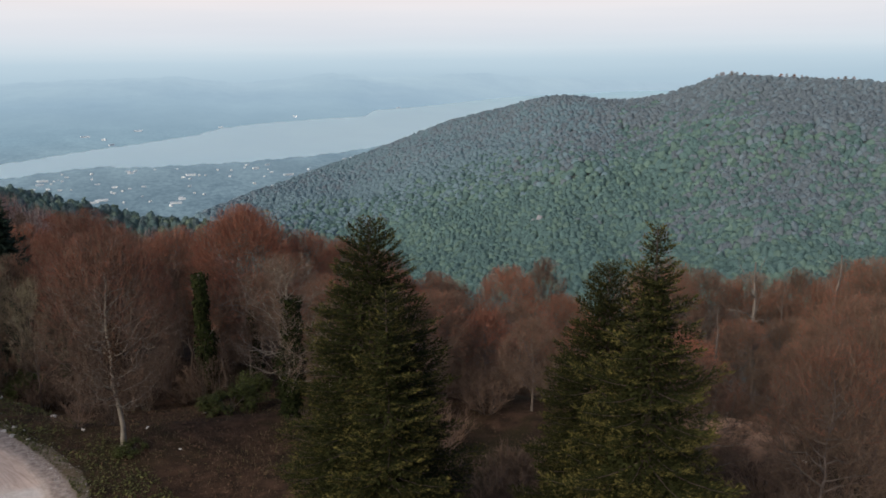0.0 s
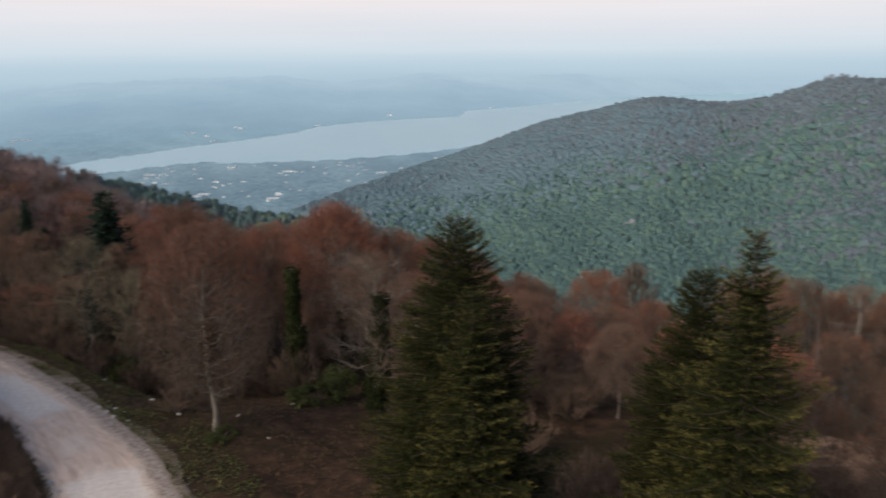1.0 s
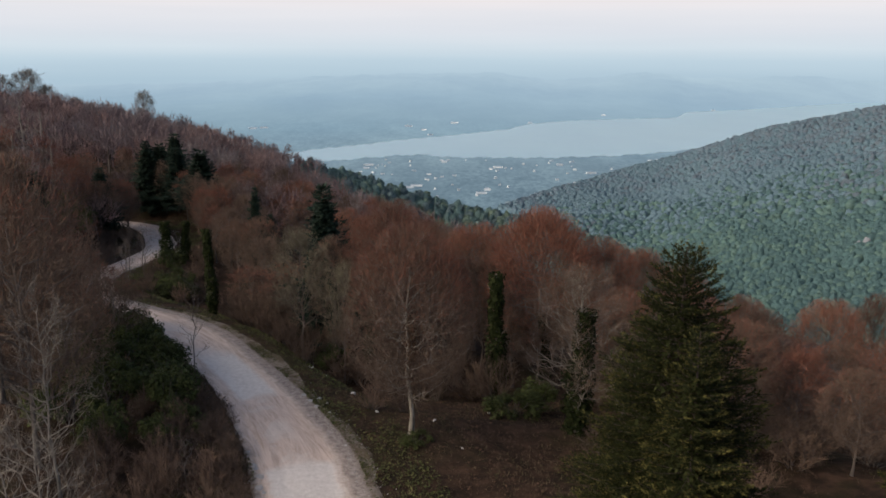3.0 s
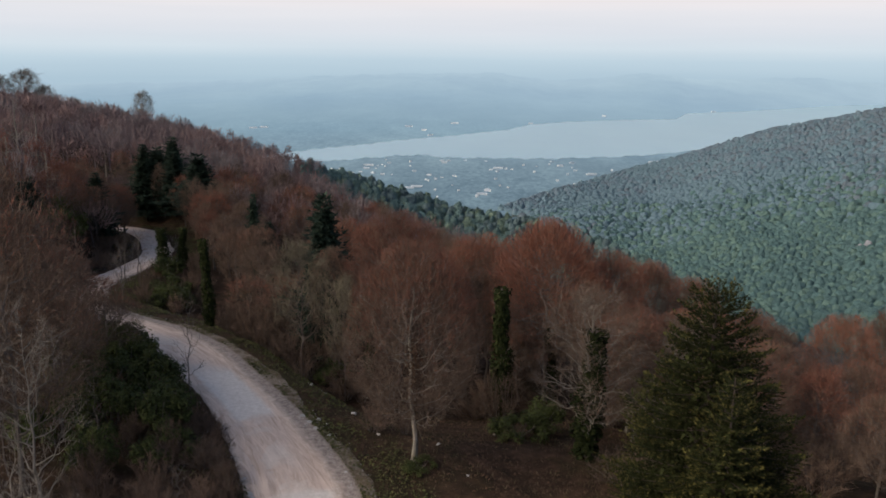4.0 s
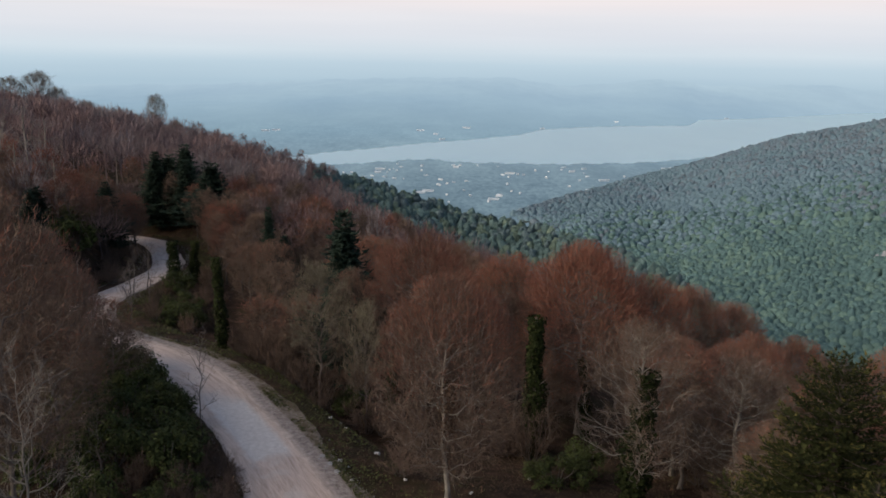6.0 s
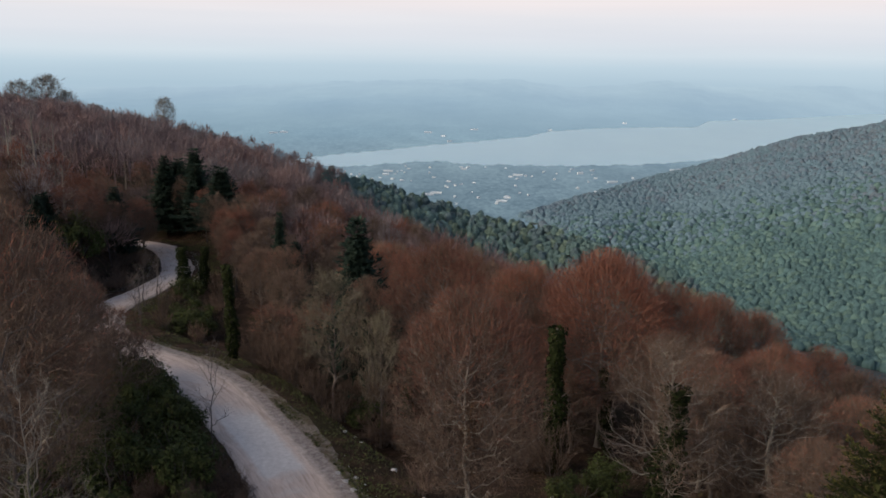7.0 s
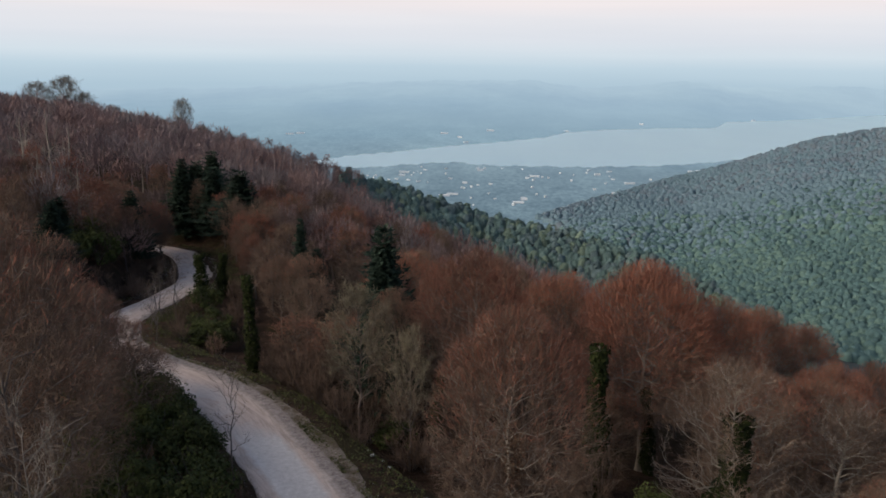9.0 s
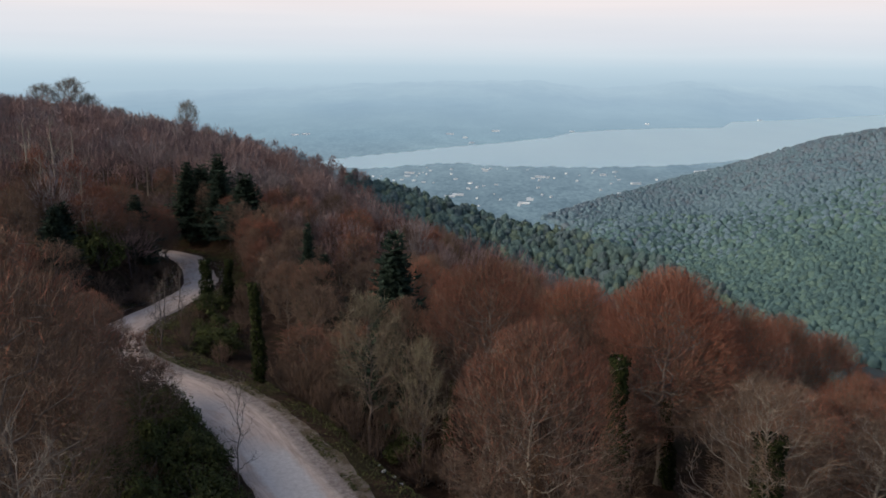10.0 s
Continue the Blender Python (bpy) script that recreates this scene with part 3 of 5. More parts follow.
        lump = 1 + 0.09 * np.sin(o[:, 0] * 6 + seed) * np.sin(o[:, 1] * 5 + seed * 2) + 0.05 * np.sin(o[:, 2] * 9 + o[:, 0] * 7)
        p = np.stack([o[:, 0] * R, o[:, 1] * R, o[:, 2] * up], 1) * (lump * rng.uniform(0.7, 0.97, fuzz))[:, None]
        p += np.array([top[0] * 0.5, 0, cz])
        tw_p.append(p), tw_d.append(unit(o * 0.8 + np.array([0, 0, 0.45]) + rng.normal(size=o.shape) * 0.36)), tw_l.append(rng.uniform(0.22, 0.62, fuzz) * H / 12)
    V, F = tubes(segs, sides)
    part("trunk", mesh_np(name + "_trunk", V, F, [bark], smooth=True), root)
    P, Dr, Ln = np.vstack(tw_p), np.vstack(tw_d), np.concatenate(tw_l)
    # the crown closes in an even dome
    if round_top:
        c0 = np.array([top[0] * 0.5, 0, cz])
        size = lambda p: np.linalg.norm((p - c0) / np.array([R, R, 1.0]) / np.stack([np.ones(len(p)), np.ones(len(p)), np.where(p[:, 2] > cz, rz, (cz - first * H))], 1), axis=1)
        a, b = size(P), size(P + Dr * Ln[:, None])
        Ln = np.where(b > 1.04, Ln * np.clip((1.04 - a) / np.maximum(b - a, 1e-3), 0.0, 1), Ln)
        keep = (a < 1.02) & (Ln > 0.08)
        P, Dr, Ln = P[keep], Dr[keep], Ln[keep]
    V, F = blades(P, Dr, Ln, np.full(len(P), twig_w) * rng.uniform(0.7, 1.3, len(P)), rng)
    # buds redden the outer and upper twigs, the inner ones stay grey-brown
    out = np.hypot(P[:, 0], P[:, 1]) / R * 0.45 + (P[:, 2] - first * H) / (H * (1 - first)) * 0.9
    mi = (out + rng.normal(size=len(P)) * 0.12 < (buds if inner else -9)).astype(int)
    part("crown", mesh_np(name + "_crown", V, F, [twig, inner or twig, M_TWIG_PALE], np.where((Ln > 0.6) & (rng.uniform(size=len(P)) < lace), 2, mi)), root)
    return root


def fir_tree(name, seed, H=16.0, R=3.0, low=0.06, step=0.36, fine=1.0, tips=0.35, taper=0.85, needle=M_NEEDLE, tip=M_NEEDLE_TIP, gaps=0.1, dead=True, core=0.55, tier=0.0, ragged=0.0, wide=1.0):
    """A fir at the origin: straight trunk, whorls of drooping branches with upturned ends, needled sprays."""
    rng = np.random.default_rng(seed)
    root = new(name)
    segs = [(0, 0, -0.3, 0, 0, H * 0.3, R * 0.065, R * 0.05), (0, 0, H * 0.3, 0, 0, H * 0.7, R * 0.05, R * 0.028), (0, 0, H * 0.7, 0, 0, H, R * 0.028, 0.012)]
    P, Dr, Ln, Tip = [], [], [], []
    z = H * low
    while z < H - 0.15:
        u = (z - H * low) / (H * (1 - low))
        Lmax = R * (1 - u) ** taper * np.interp(u, [0, 0.12, 1], [0.86, 1, 1]) + 0.14
        # boughs gather in tiers
        Lmax *= 1 + tier * (0.5 - np.modf(z / 1.25)[0]) * 2 * min(1, 3 * (1 - u) + 0.2)
        n = int(np.interp(u, [0, 0.7, 1], [10, 9, 8]))
        off = rng.uniform(0, 6.28)
        for k in range(n):
            if rng.uniform() < gaps:
                continue
            az = off + k * 6.283 / n + rng.normal() * 0.16
            L = Lmax * rng.uniform(0.80 - ragged, 1.10)
            rise = np.interp(u, [0, 0.5, 0.85, 1], [-0.34, -0.18, 0.10, 0.65]) + rng.normal() * 0.07
            out = np.array([math.cos(az), math.sin(az), 0])
            q = np.linspace(0, 1, 5)
            pts = np.array([0, 0, z + rng.uniform(-0.12, 0.12)]) + out * (q * L)[:, None]
            pts[:, 2] += rise * L * q + 0.20 * L * q ** 2.5
            rb = 0.008 + 0.008 * L
            for j in range(4):
                segs.append((*pts[j], *pts[j + 1], rb * (1 - j * 0.22), rb * (1 - (j + 1) * 0.22)))
            bare = 0.08 if L < 1.2 else 0.3
            m = max(4, int(L * (1 - bare) / 0.062 * fine))
            t = (np.arange(m) + rng.uniform(0, 1, m)) / m * (1 - bare) + bare
            j = np.minimum((t * 4).astype(int), 3)
            base = pts[j] + (pts[j + 1] - pts[j]) * (t * 4 - j)[:, None]
            ax = unit(pts[j + 1] - pts[j])
            side = np.cross(ax, np.array([0, 0, 1.0]))
            sg = np.where(np.arange(m) % 2 == 0, 1, -1)[:, None]
            sd = unit(ax * 0.75 + side * sg * rng.uniform(0.5, 1.1, (m, 1)) + np.array([0, 0, 1.0]) * rng.normal(0.02, 0.10, (m, 1)))
            sl = (0.12 + (0.16 + 0.36 * np.sin(np.pi * np.clip(t, 0, 0.95) ** 1.25)) * min(L, 2.4) / 1.7) * rng.uniform(0.7, 1.2, m)
            # the spray itself, and needled shoots along it
            c = np.maximum(3, (sl / 0.055 * fine)).astype(int)
            idx = np.repeat(np.arange(m), c)
            w = rng.uniform(0.05, 1.0, len(idx))
            p = base[idx] + sd[idx] * (sl[idx] * w)[:, None]
            nd = unit((sd[idx] * 0.9 + sideways(sd[idx], rng) * 0.75) * np.array([1, 1, 0.5]) + np.array([0, 0, 0.14]))
            P.append(p), Dr.append(nd), Ln.append(rng.uniform(0.08, 0.18, len(idx)))
            outer = (t[idx] * 0.55 + w * 0.45) > rng.uniform(0.5, 0.95, len(idx))
            Tip.append(outer & (rng.uniform(size=len(idx)) < tips * 2))
        z += step * rng.uniform(0.75, 1.2) * np.interp(u, [0, 1], [1.15, 0.7])
    if dead:
        for k in range(10):
            az, zz = rng.uniform(0, 6.28), H * rng.uniform(0.02, 0.2)
            e = np.array([math.cos(az), math.sin(az), -0.35]) * R * rng.uniform(0.3, 0.6)
            segs.append((0, 0, zz, e[0], e[1], zz + e[2], 0.035, 0.008))
    V, F = tubes(segs, 5)
    part("trunk", mesh_np(name + "_trunk", V, F, [M_FIR_BARK], smooth=True), root)
    # thick dark foliage close to the trunk
    c = int(420 * H * R / 3 * (1 if fine > 0.6 else 0.8))
    q = rng.uniform(low + 0.02, 0.9, c)
    a = rng.uniform(0, 6.28, c)
    rr = R * (1 - q) ** (taper + 0.15) * rng.uniform(0.05, 1.0, c) ** 0.7 * core
    P.append(np.stack([np.cos(a) * rr, np.sin(a) * rr, q * H], 1))
    Dr.append(unit(np.stack([np.cos(a), np.sin(a), rng.normal(-0.1, 0.35, c)], 1) + rng.normal(size=(c, 3)) * 0.5))
    Ln.append(rng.uniform(0.25, 0.5, c) * (0.35 + 0.65 * (1 - q))), Tip.append(np.zeros(c, bool))
    P, Dr, Ln, Tip = np.vstack(P), np.vstack(Dr), np.concatenate(Ln), np.concatenate(Tip)
    wd = wide * rng.uniform(0.045, 0.08, len(P)) * np.where(np.arange(len(P)) >= len(P) - c, 2.4, 1.0) / max(fine, 0.25) ** 0.5
    V, F = fronds(P, Dr, wide * Ln / max(fine, 0.25) ** 0.5, wd, rng)
    part("crown", mesh_np(name + "_crown", V, F, [needle, tip], Tip.astype(int)), root)
    return root


def ivy_trunk(name, seed, H=8.0, r=0.16, spread=0.72, n=3800, stubs=4):
    """A dead trunk wrapped in ivy."""
    rng = np.random.default_rng(seed)
    root = new(name)
    tp = bend(np.zeros(3), np.array([rng.normal() * 0.03 * H, rng.normal() * 0.03 * H, H]), 0, 6, rng, 0.01)
    segs = [(*tp[i], *tp[i + 1], r * (1 - i * 0.11), r * (1 - (i + 1) * 0.11)) for i in range(6)]
    segs[0] = (*(tp[0] - np.array([0, 0, 0.3])), *segs[0][3:])
    for k in range(stubs):
        a, t = rng.uniform(0, 6.28), rng.uniform(0.55, 0.98)
        b = tp[min(int(t * 6), 5)]
        e = b + np.array([math.cos(a), math.sin(a), 0.9]) * rng.uniform(0.5, 1.1)
        segs.append((*b, *e, r * 0.3, r * 0.08))
    V, F = tubes(segs, 6)
    part("trunk", mesh_np(name + "_trunk", V, F, [M_GREY_BARK], smooth=True), root)
    t = rng.uniform(0.0, 1.0, n) ** 1.05
    j = np.minimum((t * 6).astype(int), 5)
    c = tp[j] + (tp[j + 1] - tp[j]) * (t * 6 - j)[:, None]
    a = rng.uniform(0, 6.28, n)
    swell = (0.70 + 0.30 * np.sin(t * 17 + seed) * np.sin(t * 7 + 1)) * (1.15 - 0.55 * t)
    rad = r + spread * swell * rng.uniform(0.25, 1.0, n)
    o = np.stack([np.cos(a), np.sin(a), np.zeros(n)], 1)
    V, F = leaves(c + o * rad[:, None], o + rng.normal(size=(n, 3)) * 0.5 + np.array([0, 0, 0.4]), rng.uniform(0.06, 0.13, n), rng, 0.75)
    part("ivy", mesh_np(name + "_ivy", V, F, [M_IVY]), root, "dark green ivy leaves")
    return root


def snag(name, seed, H=12.0, r=0.3, bark=M_GREY_BARK, boughs=9, reach=0.22):
    """A dead standing tree: broken trunk, crooked bare boughs."""
    rng = np.random.default_rng(seed)
    root = new(name)
    tp = bend(np.zeros(3), np.array([rng.normal() * 0.03 * H, rng.normal() * 0.03 * H, H]), 0, 9, rng, 0.005)
    rad = r * (1 - np.linspace(0, 1, 10) ** 1.3 * 0.8)
    segs = [(*tp[i], *tp[i + 1], rad[i], rad[i + 1]) for i in range(9)]
    for k in range(boughs):
        t = 0.45 + 0.55 * (k + rng.uniform()) / boughs
        i = min(int(t * 9), 8)
        p, d = tp[i].copy(), unit(np.array([math.cos(k * 2.4), math.sin(k * 2.4), rng.uniform(0.1, 1.0)]))
        L, q = H * reach * rng.uniform(0.5, 1.1), rad[i] * 0.45
        for s in range(4):
            d = unit(d + rng.normal(size=3) * 0.35 + np.array([0, 0, 0.12]))
            e = p + d * L / 4
            segs.append((*p, *e, q, q * 0.68))
            for f in range(2):
                d2 = unit(d + rng.normal(size=3) * 0.7)
                segs.append((*e, *(e + d2 * L * rng.uniform(0.1, 0.3)), q * 0.45, q * 0.08))
            p, q = e, q * 0.68
    V, F = tubes(segs, 6)
    part("trunk", mesh_np(name + "_trunk", V, F, [bark], smooth=True), root)
    return root


def laurel_bush(name, seed, R=1.6, H=2.6, n=3000):
    rng = np.random.default_rng(seed)
    root = new(name)
    segs = []
    for k in range(9):
        a = k * 0.7 + rng.uniform(0, 0.5)
        e = np.array([math.cos(a) * R * 0.6, math.sin(a) * R * 0.6, H * rng.uniform(0.6, 0.9)])
        p = bend(np.zeros(3), e, 0.1, 3, rng, 0.04)
        segs += [(*p[i], *p[i + 1], 0.04 - i * 0.01, 0.03 - i * 0.01) for i in range(3)]
    V, F = tubes(segs, 5)
    part("stem", mesh_np(name + "_stem", V, F, [M_GREY_BARK], smooth=True), root)
    # clumps of leaves on an uneven mound
    cl = 46
    a, e = rng.uniform(0, 6.28, cl), np.arcsin(rng.uniform(-0.1, 1, cl))
    cs = np.stack([np.cos(a) * np.cos(e) * R, np.sin(a) * np.cos(e) * R, H * 0.35 + np.sin(e) * H * 0.62], 1) * rng.uniform(0.62, 1.05, (cl, 1))
    i = rng.integers(0, cl, n)
    o = unit(rng.normal(size=(n, 3)))
    P = cs[i] + o * (rng.uniform(0.2, 1, n) ** 0.5 * rng.uniform(0.28, 0.62, cl)[i])[:, None]
    P[:, 2] = np.maximum(P[:, 2], 0.05)
    N = o + np.array([0, 0, 0.7]) + rng.normal(size=(n, 3)) * 0.4
    V, F = leaves(P, N, rng.uniform(0.07, 0.14, n), rng, 0.42)
    part("foliage", mesh_np(name + "_foliage", V, F, [M_LAUREL]), root)
    return root


def bare_shrub(name, seed, R=1.2, H=2.0, stems=14, n=640, twig=M_TWIG_BROWN, w=0.022):
    rng = np.random.default_rng(seed)
    root = new(name)
    segs, P, Dr = [], [], []
    for k in range(stems):
        a = k * 2.4 + rng.uniform(-0.4, 0.4)
        q = math.sqrt((k + 0.5) / stems)
        e = np.array([math.cos(a) * R * q, math.sin(a) * R * q, H * (1 - 0.45 * q * q) * rng.uniform(0.75, 1.05)])
        p = bend(np.array([math.cos(a), math.sin(a), 0]) * 0.15 * R, e, -0.15, 4, rng, 0.04)
        segs += [(*p[i], *p[i + 1], 0.022 - i * 0.004, 0.018 - i * 0.004) for i in range(4)]
        m = n // stems
        t = rng.uniform(0.2, 1, m)
        j = np.minimum((t * 4).astype(int), 3)
        P.append(p[j] + (p[j + 1] - p[j]) * (t * 4 - j)[:, None])
        Dr.append(unit(unit(p[j + 1] - p[j]) * 0.6 + rng.normal(size=(m, 3)) * 0.5 + np.array([0, 0, 0.3])))
    V, F = tubes(segs, 3)
    part("stem", mesh_np(name + "_stem", V, F, [M_GREY_BARK], smooth=True), root)
    P, Dr = np.vstack(P), np.vstack(Dr)
    V, F = blades(P, Dr, rng.uniform(0.25, 0.7, len(P)), np.full(len(P), w), rng)
    part("crown", mesh_np(name + "_crown", V, F, [twig]), root)
    return root


USED = set()


def put(proto, x, y, sx=1.0, sz=1.0, turn=0.0, sink=0.1, z=None):
    """Stands a built thing, or the next copy of it, on the ground."""
    h = float(ground(x, y)) - sink if z is None else z
    m = pose(x, y, h, 0, 0, turn)
    if proto.name in USED:
        ob = copy_thing(proto, m)
    else:
        USED.add(proto.name)
        ob = proto
        ob.matrix_basis = m
    ob.scale = (sx, sx, sz)
    return ob

# ---- the ground: one sheet out to the horizon ----
def build_ground():
    front = np.arange(-36, 56, 0.42)
    rest = np.linspace(56, 324, 70)[:-1]
    az = np.radians(np.concatenate([front, rest]))
    rad = 6 * 1.0215 ** np.arange(0, 316)
    rad = np.append(rad[rad < 4840], 4860)
    A, Rr = np.meshgrid(az, rad)
    X, Y = Rr * np.sin(A), Rr * np.cos(A)
    Z = ground(X, Y)
    n, m = len(az), len(rad)
    V = np.vstack([np.stack([X, Y, Z], -1).reshape(-1, 3), [[0, 0, float(ground(0.0, 0.1))]]])
    i, j = np.meshgrid(np.arange(n), np.arange(m - 1))
    i2 = (i + 1) % n
    F = np.stack([j * n + i, j * n + i2, (j + 1) * n + i2, (j + 1) * n + i], -1).reshape(-1, 4)
    c = V[F].mean(1)
    D, a = np.hypot(c[:, 0], c[:, 1]), np.degrees(np.arctan2(c[:, 0], c[:, 1]))
    rD, eD = ramp(a, RIDGE_AZ, RIDGE_D), ramp(a, EDGE_AZ, EDGE_D)
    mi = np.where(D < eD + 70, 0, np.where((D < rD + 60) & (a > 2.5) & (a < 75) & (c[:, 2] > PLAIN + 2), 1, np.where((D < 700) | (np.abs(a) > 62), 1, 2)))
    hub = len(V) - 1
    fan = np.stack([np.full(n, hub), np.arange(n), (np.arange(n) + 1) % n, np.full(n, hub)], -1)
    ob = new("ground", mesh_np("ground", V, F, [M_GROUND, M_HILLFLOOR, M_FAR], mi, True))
    me2 = mesh_np("ground_hub", V[fan[:, :3]].reshape(-1, 3), np.arange(n * 3).reshape(-1, 3), [M_GROUND])
    tagged(new("ground_under_start", me2), "leaf-strewn brown ground under the flight path", "ground", kind="structure")
    return tagged(ob, "leaf-strewn mountain shoulder falling to a wooded valley and hazy plain", "ground", kind="structure")


build_ground()


def build_road():
    line = ROAD_LINE
    t = unit(np.gradient(line, axis=0))
    nrm = np.stack([-t[:, 1], t[:, 0]], 1)
    dist = np.concatenate([[0], np.cumsum(np.linalg.norm(np.diff(line, axis=0), axis=1))])
    k = 65
    u = np.linspace(0, 1, k)
    off = (u - 0.5) * 2
    left = 3.15 - 0.75 * np.exp(-((line[:, 1] - 56) / 11) ** 4) - 1.4 * np.clip((line[:, 1] - 76) / 10, 0, 1) + 0.10 * np.sin(dist * 0.55) + 0.05 * np.sin(dist * 2.9)
    right = 3.75 - 1.5 * np.clip((line[:, 1] - 74) / 12, 0, 1) + 0.20 * np.sin(dist * 0.43 + 2) + 0.10 * np.sin(dist * 1.3) + 0.05 * np.sin(dist * 3.1 + 1) + 0.03 * np.sin(dist * 6.7) + 0.5 * np.exp(-((line[:, 1] - 56.5) / 5) ** 2)
    half = np.where(off[None] < 0, left[:, None], right[:, None])
    # column 0 is the left edge when walking up the road
    P = line[:, None] + nrm[:, None] * (-off[None, :, None] * half[..., None])
    x, y = P[..., 0], P[..., 1]
    z = road_z(y) - 0.05 * off ** 2 - 0.01
    for c in (-0.38, 0.30):
        z = z - 0.025 * np.exp(-((off - c) / 0.12) ** 2)
    z = z + 0.008 * wave(x, y, 0.5, 3) + 0.012 * wave(x, y, 1.9, 5)
    # a washed-out gully along the left wheel track
    gully = -0.66 + 0.05 * wave(x, y, 1.9, 7) + 0.02 * wave(x, y, 0.6, 2)
    z = z - 0.05 * np.exp(-((off - gully) / 0.07) ** 2) * np.exp(-((y - 42.0) / 3.6) ** 4)
    z = z - 0.10 * np.clip((np.abs(off) - 0.90) / 0.1, 0, 1)
    V = np.stack([x, y, z], -1).reshape(-1, 3)
    n = len(line)
    i, j = np.meshgrid(np.arange(k - 1), np.arange(n - 1))
    F = np.stack([j * k + i, j * k + i + 1, (j + 1) * k + i + 1, (j + 1) * k + i], -1).reshape(-1, 4)
    uv = np.stack(np.broadcast_arrays(0.5 + off[None] * half / 6.4, dist[:, None]), -1).reshape(-1, 2)
    ob = new("road", mesh_np("road", V, F, [M_ROAD], None, True, uv))
    tagged(ob, "winding unpaved road of worn grey and tan gravel", "road", kind="structure")


build_road()


def build_lake():
    az = np.arange(-14, 40, 0.15)
    near = ramp(az, [-14, -10, -7.7, -5.7, -2.1, 0.6, 7, 12, 14.6, 17.2, 40], [1570, 1550, 1545, 1583, 1640, 1592, 1602, 1671, 1742, 1855, 2300])
    near = near + 9 * np.sin(az * 3.1) + 5 * np.sin(az * 8.7)
    far = ramp(az, SHORE_AZ, SHORE_FAR) + 8 * np.sin(az * 5.3 + 1)
    a = np.radians(az)
    rows = [near + (far - near) * q for q in (0, 0.5, 1)]
    V = np.vstack([np.stack([r * np.sin(a), r * np.cos(a), np.full(len(a), PLAIN + 1.2)], 1) for r in rows])
    n = len(az)
    i, j = np.meshgrid(np.arange(n - 1), np.arange(2))
    F = np.stack([j * n + i, j * n + i + 1, (j + 1) * n + i + 1, (j + 1) * n + i], -1).reshape(-1, 4)
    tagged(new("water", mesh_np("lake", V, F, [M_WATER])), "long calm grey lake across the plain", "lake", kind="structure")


build_lake()


def build_sky_band():
    a = np.radians(np.arange(0, 360, 3))
    zs = (-260, -60, 120, 300, 620, 1000)
    V = np.vstack([np.stack([4890 * np.sin(a), 4890 * np.cos(a), np.full(len(a), z)], 1) for z in zs])
    n = len(a)
    i, j = np.meshgrid(np.arange(n), np.arange(len(zs) - 1))
    F = np.stack([j * n + i, j * n + (i + 1) % n, (j + 1) * n + (i + 1) % n, (j + 1) * n + i], -1).reshape(-1, 4)
    tagged(new("backdrop", mesh_np("backdrop", V, F, [M_SKY], None, True)), "hazy dusk sky fading from blue to pale pink", "sky", kind="structure")


build_sky_band()


